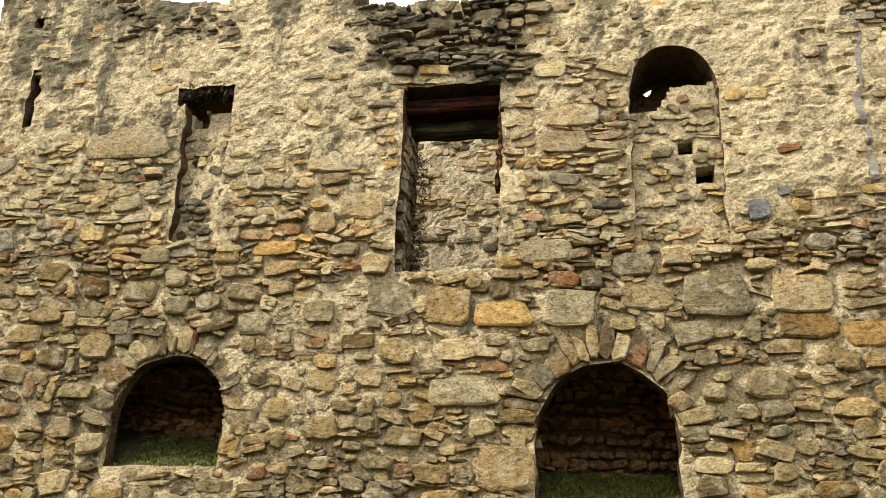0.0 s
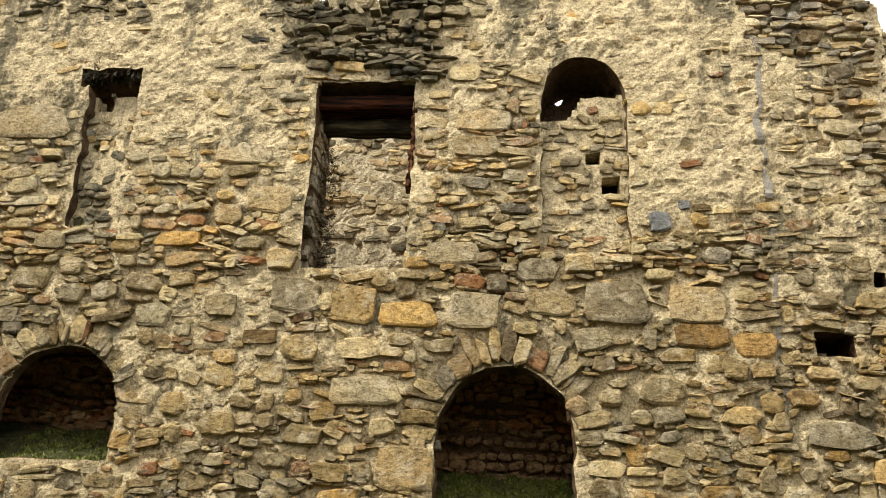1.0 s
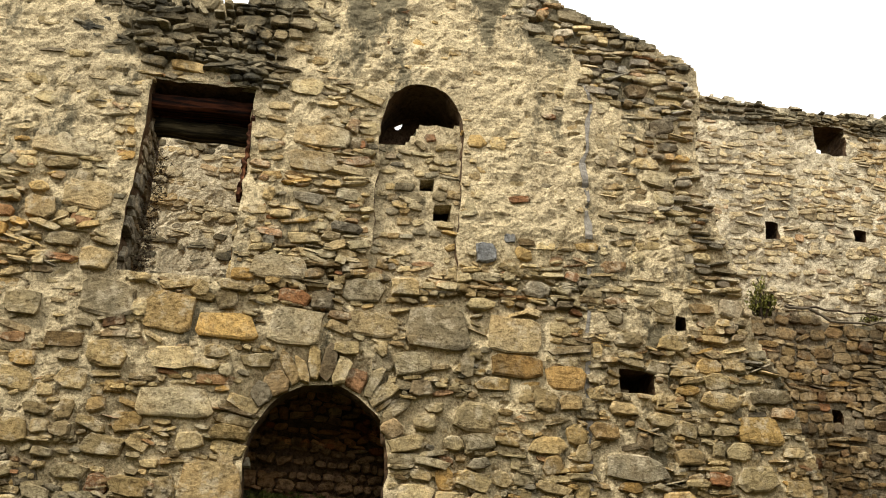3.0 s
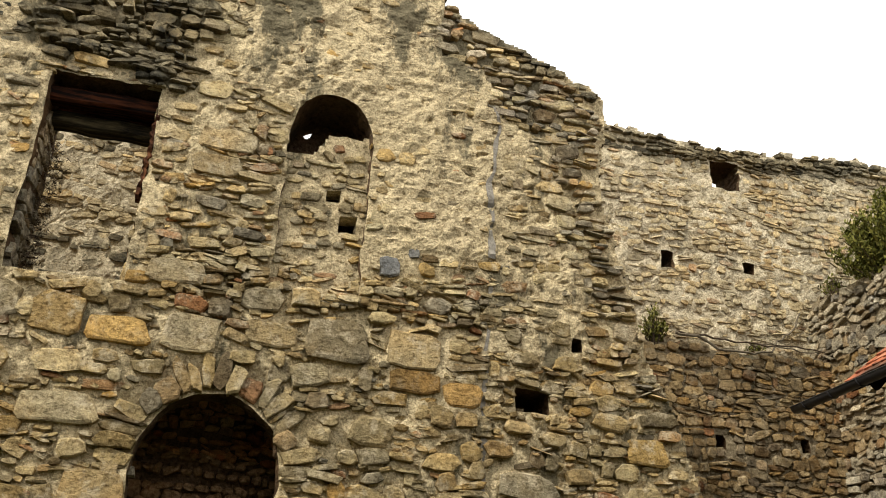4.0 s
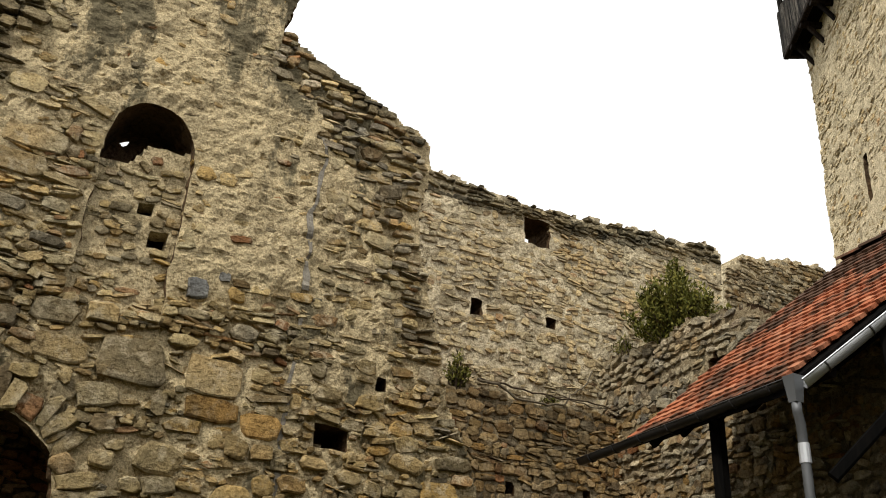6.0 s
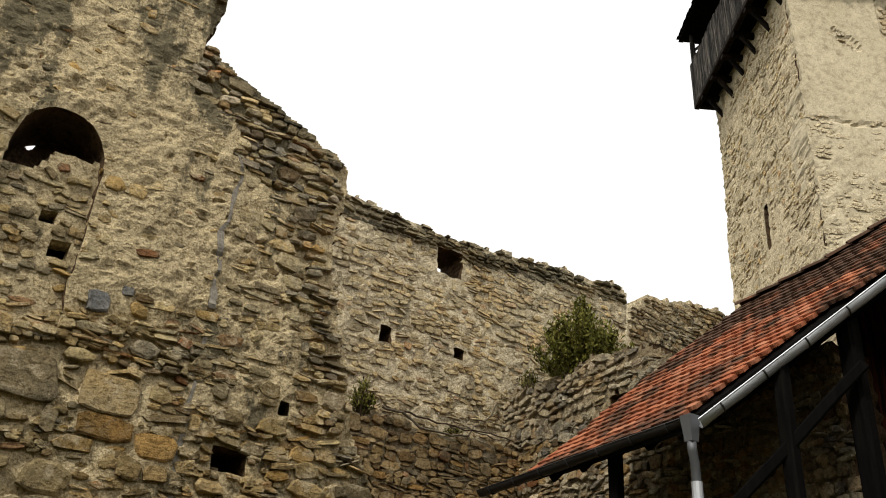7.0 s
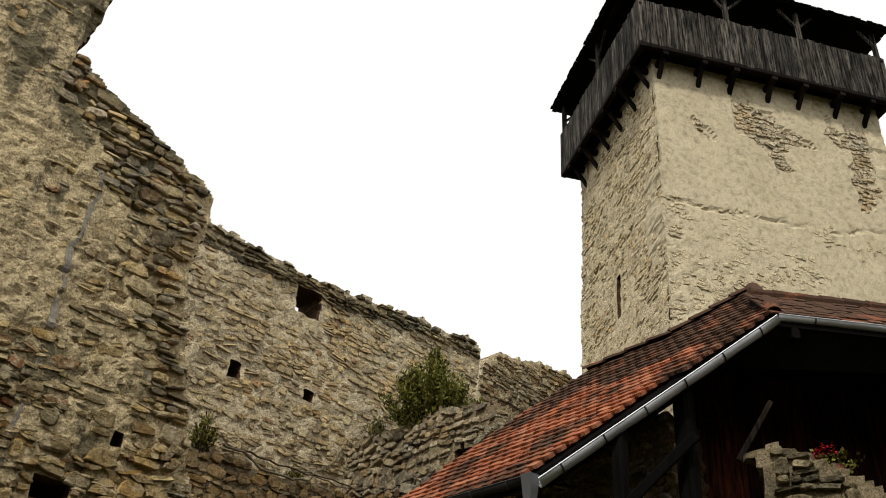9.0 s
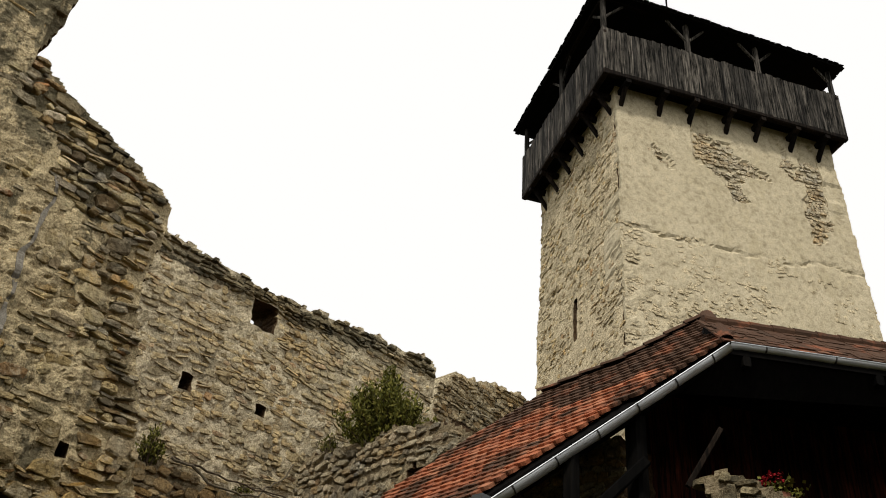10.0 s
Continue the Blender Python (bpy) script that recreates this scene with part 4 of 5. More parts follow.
def tower_faces():
    MR = frame_matrix(TC, V_)
    ML = frame_matrix(TC + U * TL, -U)
    insR = lambda x, z: (x > -bat(z)) & (x < TR + 2.8 * bat(z))
    insL = lambda x, z: (x > -bat(z)) & (x < TL + bat(z) - .12) & ~box(x, z, 2.46, 12.85, .2, 1.15)

    def relR(x, z):
        rough = .2 + .8 * np.clip((12.6 - z + (fbm(x, z, 1.2, 3) - .5) * 3.4 + 1.5 * np.exp(-x)) / 1.2, 0, 1)
        patch = np.zeros(np.shape(x))
        for p in PATCHES:
            patch = np.maximum(patch, in_poly(x + (fbm(x, z, 2, 8) - .5) * .5, z + (fbm(x, z, 2, 9) - .5) * .5, p))
        crack = np.exp(-((z - CRACK - .03 * (x - 3) + (fbm(x, z * 0, 1.4, 2) - .5) * .5) / .05) ** 2) * (fbm(x, z, 2.5, 12) > .42)
        return bat(z) + (fbm(x, z, 1, 3) - .5) * .04 + rough * (fbm(x, z, 5, 5) - .5) * .11 - patch * .05 - crack * .065 * vn(x, z, 3, 44)

    relL = lambda x, z: bat(z) + (fbm(x, z, 1.5, 3) - .5) * .06 + (fbm(x, z, 5, 5) - .5) * .07 - .05 * np.exp(-((z - 14.3 + .09 * (x - 2.5) + (fbm(x, x * 0, 2, 7) - .5) * .6) / .07) ** 2)
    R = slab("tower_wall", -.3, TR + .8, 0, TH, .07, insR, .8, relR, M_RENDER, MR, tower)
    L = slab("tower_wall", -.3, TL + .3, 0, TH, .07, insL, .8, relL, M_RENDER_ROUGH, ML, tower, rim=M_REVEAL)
    B1 = slab("tower_wall", -.3, TR + .3, 0, TH, .3, lambda x, z: (x > -bat(z)) & (x < TR + bat(z) - .1), .5, lambda x, z: bat(z), M_RENDER, frame_matrix(TC + U * TL + V_ * TR, -V_), tower)
    B2 = slab("tower_wall", -.3, TL + .3, 0, TH, .3, lambda x, z: (x > -bat(z)) & (x < TL + bat(z)), .5, lambda x, z: bat(z), M_RENDER, frame_matrix(TC + V_ * TR, U), tower)
    inP = lambda x, z: np.logical_or.reduce([in_poly(x, z, p) for p in PATCHES])
    st = [s for s in courses(0, TR, 11, 18.5, (.05, .12), (.06, .24), 71, lambda x, z, w, h: random.random() < .8 and bool(inP(np.array([x]), np.array([z]))[0]), lambda x, z: .02, wave=.14, tilt=16)]
    # the face leans, so its stones are set out course by course with the lean
    for s in st[:300]:
        o = new("stone", variant_mesh(s[6], M_PATCH))
        o.parent = R
        o.matrix_basis = Matrix.Translation((0, -bat(s[1]) + .02, 0)) @ stone_matrix(s)
    st2 = courses(-.2, TL + .2, 8.5, 18.5, (.06, .13), (.07, .26), 72, lambda x, z, w, h: random.random() < .42 and not (abs(x - 2.46) < .25 and 12.1 < z < 13.6) and bool(insL(np.array([x]), np.array([z]))[0]), lambda x, z: .02, wave=.14, tilt=14)
    tr = random.Random(44)
    pale = [q for q in st2 if tr.random() < .35]
    pid = set(id(q) for q in pale)
    lean_stones("rubble_facing", pale, ML, L, M_PALE)
    lean_stones("limed_facing", [q for q in st2 if id(q) not in pid], ML, L, M_RENDER_ROUGH)
    st3 = courses(-.2, TR + .3, 8.5, 14.2, (.05, .1), (.06, .22), 73, lambda x, z, w, h: random.random() < .5 * max(0, min(1, (13.4 - z) / 1.6 + 1.3 * math.exp(-x * 1.5) + (float(fbm(x, z, 1.2, 3)) - .5) * 3)) and bool(insR(np.array([x]), np.array([z]))[0]), lambda x, z: .011, wave=.14, tilt=14)
    lean_stones("limed_facing", st3, MR, R, M_RENDER_ROUGH)


def lean_stones(name, stones, M, parent, mat):
    VV, FF, o = [], [], 0
    for s in stones:
        W, F = VARIANTS[s[6]]
        a = radians(s[4])
        x, z = W[:, 0] * s[2], W[:, 2] * s[3]
        zz = s[1] - x * math.sin(a) + z * math.cos(a)
        VV.append(np.stack([s[0] + x * math.cos(a) + z * math.sin(a), W[:, 1] * s[5] - bat(zz), zz], 1))
        FF += [tuple(i + o for i in f) for f in F]
        o += len(W)
    if VV:
        ob = add_mesh(name, np.concatenate(VV).tolist(), FF, mat, parent)
        tagged(ob, kind="stuff")


PATCHES = [[(.75, 16.7), (1.0, 16.9), (1.45, 16.55), (1.5, 16.3), (1.1, 16.35)],
           [(2.15, 18.4), (2.55, 18.3), (2.7, 17.6), (3.3, 17.5), (3.35, 17.1), (4.1, 17.0), (4.2, 16.6), (3.5, 16.5), (3.55, 15.7), (3.1, 15.6), (3.0, 16.3), (2.2, 16.6)],
           [(4.55, 18.3), (4.85, 18.3), (5.0, 17.4), (5.35, 17.3), (5.3, 18.3), (6.1, 18.2), (5.9, 17.0), (6.0, 15.6), (5.4, 14.9), (5.2, 15.8), (5.4, 16.8), (4.8, 17.2)]]
random.seed(6)
tower_faces()

GZ0, GZ1, EZ = 18.6, 20.02, 21.42
G0 = TC - U * .52 - V_ * .58
GU, GV = 5.82, 7.26


def gpt(a, b, z):
    return G0 + V_ * a + U * b + Vector((0, 0, z))


_board = {}


def board_mesh(k):
    if k not in _board:
        r = random.Random(100 + k)
        bm = bmesh.new()
        w, t, h = .118, .03, GZ1 - GZ0 + .12
        ends = [(-w / 2, 0), (w / 2, 0), (w / 2, t), (-w / 2, t)]
        tz, bz = r.uniform(-.03, .03), r.uniform(-.05, .03)
        rows = []
        for i, z in enumerate((bz, h * .33, h * .66, h + tz)):
            d, e = r.uniform(-.008, .008), r.uniform(-.006, .006)
            rows.append([bm.verts.new((x * r.uniform(.9, 1.02) + d, y + e, z + (r.uniform(-.015, .015) if i in (0, 3) else 0))) for x, y in ends])
        for a, b in zip(rows, rows[1:]):
            for j in range(4):
                bm.faces.new((a[j], a[(j + 1) % 4], b[(j + 1) % 4], b[j]))
        bm.faces.new(rows[0][::-1])
        bm.faces.new(rows[-1])
        me = bpy.data.meshes.new("board")
        bm.to_mesh(me)
        bm.free()
        me.materials.append(M_BOARD)
        _board[k] = me
    return _board[k]


def gallery():
    gal = new("gallery")
    gal.parent = tower
    tagged(gal, "weathered plank gallery round the tower head")
    r = random.Random(8)
    for o, ax, n in ((gpt(0, 0, GZ0 - .06), V_, GV), (gpt(0, GU, GZ0 - .06), -U, GU), (gpt(GV, 0, GZ0 - .06), U, GU), (gpt(GV, GU, GZ0 - .06), -V_, GV)):
        M = frame_matrix(o, ax)
        k = int(n / .122)
        for i in range(k):
            b = new("board", board_mesh(r.randrange(10)))
            b.parent = gal
            b.matrix_basis = M @ pose((i + .5) * n / k, r.uniform(-.006, .006), 0, 0, r.uniform(-.7, .7), 0)
    # floor and joists
    bm = bmesh.new()
    c = [gpt(.03, .03, GZ0), gpt(GV - .03, .03, GZ0), gpt(GV - .03, GU - .03, GZ0), gpt(.03, GU - .03, GZ0)]
    a = [bm.verts.new(p) for p in c]
    b = [bm.verts.new(p + Vector((0, 0, .08))) for p in c]
    bm.faces.new(a[::-1])
    bm.faces.new(b)
    for i in range(4):
        bm.faces.new((a[i], a[(i + 1) % 4], b[(i + 1) % 4], b[i]))
    part("gallery_floor", bm, M_BLACK, gal)
    for lo, hi, fix, kind in ((0, GV, 0, 0), (0, GU, 0, 1), (0, GV, GU, 2), (0, GU, GV, 3)):
        ends = {0: ((0, .08), (GV, .08)), 1: ((.08, 0), (.08, GU)), 2: ((0, GU - .08), (GV, GU - .08)), 3: ((GV - .08, 0), (GV - .08, GU))}[kind]
        for z, s in ((GZ0 - .09, .16), (GZ1 - .06, .1), (EZ - .1, .16)):
            part("rail" if z < EZ - .2 and z > GZ0 else "plate_beam", beam_bm(gpt(*ends[0], z), gpt(*ends[1], z), s, s, .006, 6, int(z * 9) + kind), M_TIMBER, gal)
    # brackets on the two seen sides
    for i in range(7):
        x = .75 + i * (TR - .55) / 6 + (.05 if i % 2 else -.04)
        o = part("bracket", beam_bm(gpt(x, .62, GZ0 - .24), gpt(x, .02, GZ0 - .2), .15, .17, .008, 3, i), M_TIMBER, gal)
        part("bracket_strut", beam_bm(gpt(x, .6, GZ0 - .72), gpt(x, .22, GZ0 - .26), .12, .12, .008, 3, 20 + i), M_TIMBER, gal)
    for i in range(6):
        y = .8 + i * (TL - .6) / 5
        o = part("bracket", beam_bm(gpt(.66, y, GZ0 - .24), gpt(.02, y, GZ0 - .2), .15, .17, .008, 3, 40 + i), M_TIMBER, gal)
        part("bracket_strut", beam_bm(gpt(.64, y, GZ0 - .85), gpt(.22, y, GZ0 - .26), .11, .11, .008, 3, 60 + i), M_TIMBER, gal)
    # posts with braces
    spots = [(.1, .1), (GV * .36, .1), (GV * .66, .1), (GV - .1, .1), (.1, GU * .5), (.1, GU - .1), (GV - .1, GU * .5), (GV - .1, GU - .1), (GV * .5, GU - .1)]
    for i, (a_, b_) in enumerate(spots):
        p = part("post", beam_bm(gpt(a_, b_, GZ0), gpt(a_, b_, EZ - .1), .13, .13, .006, 4, i), M_BOARD, gal)
        along = [(1, 0), (-1, 0)] if b_ < .2 or b_ > GU - .2 else [(0, 1), (0, -1)]
        if i == 0:
            along = [(1, 0), (0, 1)]
        for dx, dy in along:
            q = (a_ + dx * .62, b_ + dy * .62)
            if -.01 < q[0] < GV + .01 and -.01 < q[1] < GU + .01:
                part("brace", beam_bm(gpt(a_, b_, EZ - .85), gpt(*q, EZ - .15), .07, .07, .005, 3, 80 + i), M_BOARD, p)
    # hipped roof
    e = .2
    sag = lambda x, y: .26 * max(0, x) / GV + .08 * max(0, y) / GU  # the old eaves hang lower at the far corners
    low_c = [(-e, -e), (GV + e, -e), (GV + e, GU + e), (-e, GU + e)]
    bm = bmesh.new()
    lows = [bm.verts.new(gpt(x, y, EZ - .12 - sag(x, y))) for x, y in low_c]
    ups = [bm.verts.new(gpt(x, y, EZ + .02 - sag(x, y))) for x, y in low_c]
    hz = EZ + 2.7
    r0, r1 = bm.verts.new(gpt(GU / 2, GU / 2, hz)), bm.verts.new(gpt(GV - GU / 2, GU / 2, hz))
    bm.faces.new(lows[::-1])
    for i in range(4):
        bm.faces.new((lows[i], lows[(i + 1) % 4], ups[(i + 1) % 4], ups[i]))
    bm.faces.new((ups[0], ups[1], r1, r0))
    bm.faces.new((ups[1], ups[2], r1))
    bm.faces.new((ups[2], ups[3], r0, r1))
    bm.faces.new((ups[3], ups[0], r0))
    roof = part("tower_roof", bm, M_BLACK, tower, "dark shingled hipped roof")
    # shingle edge
    rr = random.Random(4)
    bm = bmesh.new()
    for a_, b_ in zip(low_c, low_c[1:] + low_c[:1]):
        p, q = gpt(*a_, EZ - .06 - sag(*a_)), gpt(*b_, EZ - .06 - sag(*b_))
        n = int((q - p).length / .17)
        for i in range(n):
            m = p.lerp(q, (i + .5) / n)
            d = (q - p).normalized()
            out = Vector((d.y, -d.x, 0))
            m = m + out * rr.uniform(0, .035) + Vector((0, 0, rr.uniform(-.012, .012)))
            beam_bm(m - d * .075, m + d * .075, .12, .035, .004, 1, i, bm)
    part("eaves_shingles", bm, M_BLACK, roof)
    f = gpt(GU / 2 - .3, .9, EZ + 1.0)
    part("finial", tube_bm([f, f + Vector((0, 0, .9)), f + Vector((0, 0, 1.0)), f + Vector((0, 0, 1.1)), f + Vector((0, 0, 1.5))], .03, 6), M_BLACK, roof)


gallery()

# ---- tiled lean-to on posts, against the spur wall ----
NA, AA = Vector((.997, -.076, 0)).normalized(), Vector((.076, .997, 0)).normalized()
E_D, E_Z = 6.69, 4.8


def rp(d, s, lift=0.0):
    """A point of the roof plane: d across the slope, s along the eaves."""
    return NA * d + AA * s + Vector((0, 0, E_Z + (d - E_D) * 1.0 + lift))


ROOF = [(6.72, 9.7), (6.66, 6.8), (8.84, 4.86), (9.98, 5.75), (9.35, 6.7), (9.16, 8.12), (8.58, 8.62)]
shed = tagged(new("lean_to"), "timber lean-to with a mossy red clay tile roof and gutters", "lean-to")


def in_roof(d, s):
    return bool(in_poly(np.array([d]), np.array([s]), ROOF)[0])


def tile_bm():
    bm = bmesh.new()
    w, L, t = .166, .38, .046
    xs = [-w / 2, -w / 4, w / 4, w / 2]
    top = [[bm.verts.new((x, y, t + .004 * (1 - (2 * x / w) ** 2))) for x in xs] for y in (0, L)]
    # rounded tail
    for i, x in enumerate(xs):
        top[0][i].co.y = -.045 * (1 - (2 * x / w) ** 2)
    bot = [[bm.verts.new((v.co.x, v.co.y, v.co.z - t)) for v in r] for r in top]
    for i in range(3):
        bm.faces.new((top[0][i], top[0][i + 1], top[1][i + 1], top[1][i]))
        bm.faces.new((bot[0][i + 1], bot[0][i], bot[1][i], bot[1][i + 1]))
        bm.faces.new((top[0][i + 1], top[0][i], bot[0][i], bot[0][i + 1]))
    for e in (0, 3):
        bm.faces.new((top[0][e], top[1][e], bot[1][e], bot[0][e]) if e == 0 else (top[1][e], top[0][e], bot[0][e], bot[1][e]))
    return bm


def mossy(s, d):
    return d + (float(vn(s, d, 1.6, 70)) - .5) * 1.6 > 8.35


def lean_roof():
    deck = bmesh.new()
    a = [deck.verts.new(rp(d, s, -.03)) for d, s in ROOF]
    b = [deck.verts.new(rp(d, s, -.13)) for d, s in ROOF]
    deck.faces.new(a[::-1])
    deck.faces.new(b)
    for i in range(len(a)):
        j = (i + 1) % len(a)
        deck.faces.new((a[i], a[j], b[j], b[i]))
    bmesh.ops.recalc_face_normals(deck, faces=deck.faces)
    dk = part("roof_deck", deck, M_BLACK, shed, "roof boarding blackened to read as shade")
    bm = tile_bm()
    me = bpy.data.meshes.new("tile")
    bm.to_mesh(me)
    bm.free()
    me.materials.append(M_TILE)
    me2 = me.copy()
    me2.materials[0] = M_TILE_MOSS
    src = np.array([v.co[:] for v in me.vertices])
    sf_ = [tuple(p.vertices) for p in me.polygons]
    slope = Vector((NA.x, NA.y, 1)).normalized()
    across = AA
    nrm = slope.cross(-across).normalized()
    if nrm.z < 0:
        nrm = -nrm
    base = Matrix((across, slope, nrm)).transposed().to_4x4()
    r = random.Random(12)
    mats = []
    row, d = 0, 6.6
    exposure = .1
    while d < 10.2:
        s = 4.6 + (row % 2) * .085
        while s < 10:
            if in_roof(d + .06, s) and in_roof(d + .02, s - .04):
                lift = .012 + r.uniform(-.004, .010) + .03 * (float(vn(s, d, 1.1, 5)) - .5)
                p = rp(d, s, lift)
                m = Matrix.Translation(p) @ base @ pose(0, 0, 0, -8.5 + r.uniform(-2, 2), r.uniform(-3, 3), r.uniform(-2.5, 2.5))
                mats.append((s, d, m))
            s += .172
        d += exposure
        row += 1
    mats.sort(key=lambda k: k[0] ** 2 + k[1] ** 2)
    for s, d, m in mats[:300]:
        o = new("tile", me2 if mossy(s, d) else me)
        o.parent = shed
        o.matrix_basis = m
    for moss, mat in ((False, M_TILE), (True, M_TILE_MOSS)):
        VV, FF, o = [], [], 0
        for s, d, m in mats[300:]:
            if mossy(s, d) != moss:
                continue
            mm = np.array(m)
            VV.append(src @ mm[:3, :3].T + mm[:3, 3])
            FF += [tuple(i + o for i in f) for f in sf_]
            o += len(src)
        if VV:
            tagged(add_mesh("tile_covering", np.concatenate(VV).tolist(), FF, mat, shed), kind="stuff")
    # ridge tiles along the head and the hip end
    edge = [ROOF[5], ROOF[4], ROOF[3], ROOF[2]]
    for (d0, s0), (d1, s1) in zip(edge, edge[1:]):
        p, q = rp(d0, s0, .03), rp(d1, s1, .03)
        n = max(1, int((q - p).length / .3))
        for i in range(n):
            t0, t1 = p.lerp(q, i / n), p.lerp(q, (i + 1.12) / n)
            bm = bmesh.new()
            dirv = (t1 - t0).normalized()
            side = dirv.cross(Vector((0, 0, 1))).normalized()
            up = side.cross(dirv)
            rings = []
            for c, rad in ((t0 + up * .02, .1), (t1, .085)):
                outer = [bm.verts.new(c + side * math.cos(k * math.pi / 6) * rad + up * math.sin(k * math.pi / 6) * rad * .8) for k in range(7)]
                inner = [bm.verts.new(c + side * math.cos(k * math.pi / 6) * (rad - .018) + up * math.sin(k * math.pi / 6) * (rad - .018) * .8) for k in range(7)]
                rings.append((outer, inner))
            (o0, i0), (o1, i1) = rings
            for k in range(6):
                bm.faces.new((o0[k], o0[k + 1], o1[k + 1], o1[k]))
                bm.faces.new((i0[k + 1], i0[k], i1[k], i1[k + 1]))
                bm.faces.new((o0[k + 1], o0[k], i0[k], i0[k + 1]))
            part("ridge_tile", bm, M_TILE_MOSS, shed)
    k = rp(9.3, 5.22, .06)
    part("ridge_end", tube_bm([k - Vector((0, 0, .12)), k, k + Vector((.01, 0, .03)), k + Vector((.02, .01, .07))], .045, 8, taper=.45), M_TILE, shed, "terracotta ridge end tile")


lean_roof()


def gutter(name, p, q, rad, mat, parent, label, hooks):
    """A half-round gutter with rolled lip, and its hooks."""
    p, q = Vector(p), Vector(q)
    d = (q - p).normalized()
    side = d.cross(Vector((0, 0, 1))).normalized()
    up = side.cross(d)
    bm = bmesh.new()
    rings = []
    n = 14
    for i in range(13):
        c = p.lerp(q, i / 12) + up * .004 * math.sin(i * 2.1)
        o = [bm.verts.new(c + side * math.cos(math.pi + k * math.pi / n) * rad + up * math.sin(math.pi + k * math.pi / n) * rad) for k in range(n + 1)]
        inn = [bm.verts.new(c + side * math.cos(math.pi + k * math.pi / n) * (rad - .006) + up * (math.sin(math.pi + k * math.pi / n) * (rad - .006) + .002)) for k in range(n + 1)]
        rings.append((o, inn))
    for (a, ai), (b, bi) in zip(rings, rings[1:]):
        for k in range(n):
            bm.faces.new((a[k + 1], a[k], b[k], b[k + 1]))
            bm.faces.new((ai[k], ai[k + 1], bi[k + 1], bi[k]))
        bm.faces.new((a[0], ai[0], bi[0], b[0]))
        bm.faces.new((ai[n], a[n], b[n], bi[n]))
    for (a, ai), f in ((rings[0], 1), (rings[-1], -1)):
        for k in range(n):
            bm.faces.new((a[k], a[k + 1], ai[k + 1], ai[k]))
    g = part(name, bm, mat, parent, label, None, True)
    for sgn in (-1, 1):
        part("gutter_lip", tube_bm([p + side * rad * sgn, q + side * rad * sgn], .009, 6), mat, g)
    for i in range(hooks):
        c = p.lerp(q, (i + .5) / hooks)
        pts = [c + side * math.cos(math.pi + k * math.pi / 8) * (rad + .004) + up * math.sin(math.pi + k * math.pi / 8) * (rad + .004) for k in range(9)]
        part("gutter_hook", tube_bm([x for x in pts], .011, 5), M_DARKZINC, g)
    return g


P1, P2 = Vector((7.48, 10.35, 4.78)), Vector((7.17, 6.22, 4.78))
AP = rp(8.80, 4.84, -.02)
gutter("eaves_gutter", P1, P2, .08, M_DARKZINC, shed, "dark painted eaves gutter", 7)
gutter("rake_gutter", rp(6.66, 6.62, -.06), AP - Vector((0, 0, .03)), .085, M_ZINC, shed, "galvanised grey gutter", 6)


def rainwater():
    h = P2 + Vector((-.02, -.02, -.04))
    bm = bmesh.new()
    lo = [bm.verts.new(h + Vector((x * .05, y * .05, -.22))) for x, y in ((-1, -1), (1, -1), (1, 1), (-1, 1))]
    hi = [bm.verts.new(h + Vector((x * .075, y * .075, .06))) for x, y in ((-1, -1), (1, -1), (1, 1), (-1, 1))]
    bm.faces.new(lo[::-1])
    bm.faces.new(hi)
    for i in range(4):
        bm.faces.new((lo[i], lo[(i + 1) % 4], hi[(i + 1) % 4], hi[i]))
    part("hopper", bm, M_PIPE, shed, "galvanised rainwater hopper")
    pts = [h + Vector((0, 0, -.2)), h + Vector((0, 0, -.32)), h + Vector((.06, .03, -.42)), h + Vector((.07, .035, -.9)), h + Vector((.07, .035, -4.7))]
    pipe = part("downpipe", tube_bm(pts, .05, 12), M_PIPE, shed, "galvanised downpipe", None, True)
    for z in (-.62, -1.6):
        part("pipe_sleeve", tube_bm([h + Vector((.07, .035, z)), h + Vector((.07, .035, z - .2))], .058, 12), M_ZINC, pipe)


rainwater()


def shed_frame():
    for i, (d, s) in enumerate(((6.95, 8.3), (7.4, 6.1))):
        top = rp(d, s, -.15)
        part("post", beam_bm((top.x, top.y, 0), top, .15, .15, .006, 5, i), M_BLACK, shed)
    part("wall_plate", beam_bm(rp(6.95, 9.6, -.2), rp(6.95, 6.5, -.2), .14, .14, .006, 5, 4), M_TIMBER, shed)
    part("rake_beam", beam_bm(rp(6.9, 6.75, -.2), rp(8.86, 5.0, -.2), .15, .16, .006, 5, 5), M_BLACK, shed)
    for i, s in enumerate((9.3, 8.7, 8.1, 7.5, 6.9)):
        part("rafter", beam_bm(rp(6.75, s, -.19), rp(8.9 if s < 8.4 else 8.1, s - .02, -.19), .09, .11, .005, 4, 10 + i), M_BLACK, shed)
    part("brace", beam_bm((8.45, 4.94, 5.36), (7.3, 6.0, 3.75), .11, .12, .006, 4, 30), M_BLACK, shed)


shed_frame()

# ---- roofed wing beside it, black inside ----
wing = tagged(new("wing_building"), "dark plank-walled wing under a low tiled eave", "building")
WV, WN = Vector((.782, -.623, 0)).normalized(), Vector((.623, .782, 0)).normalized()


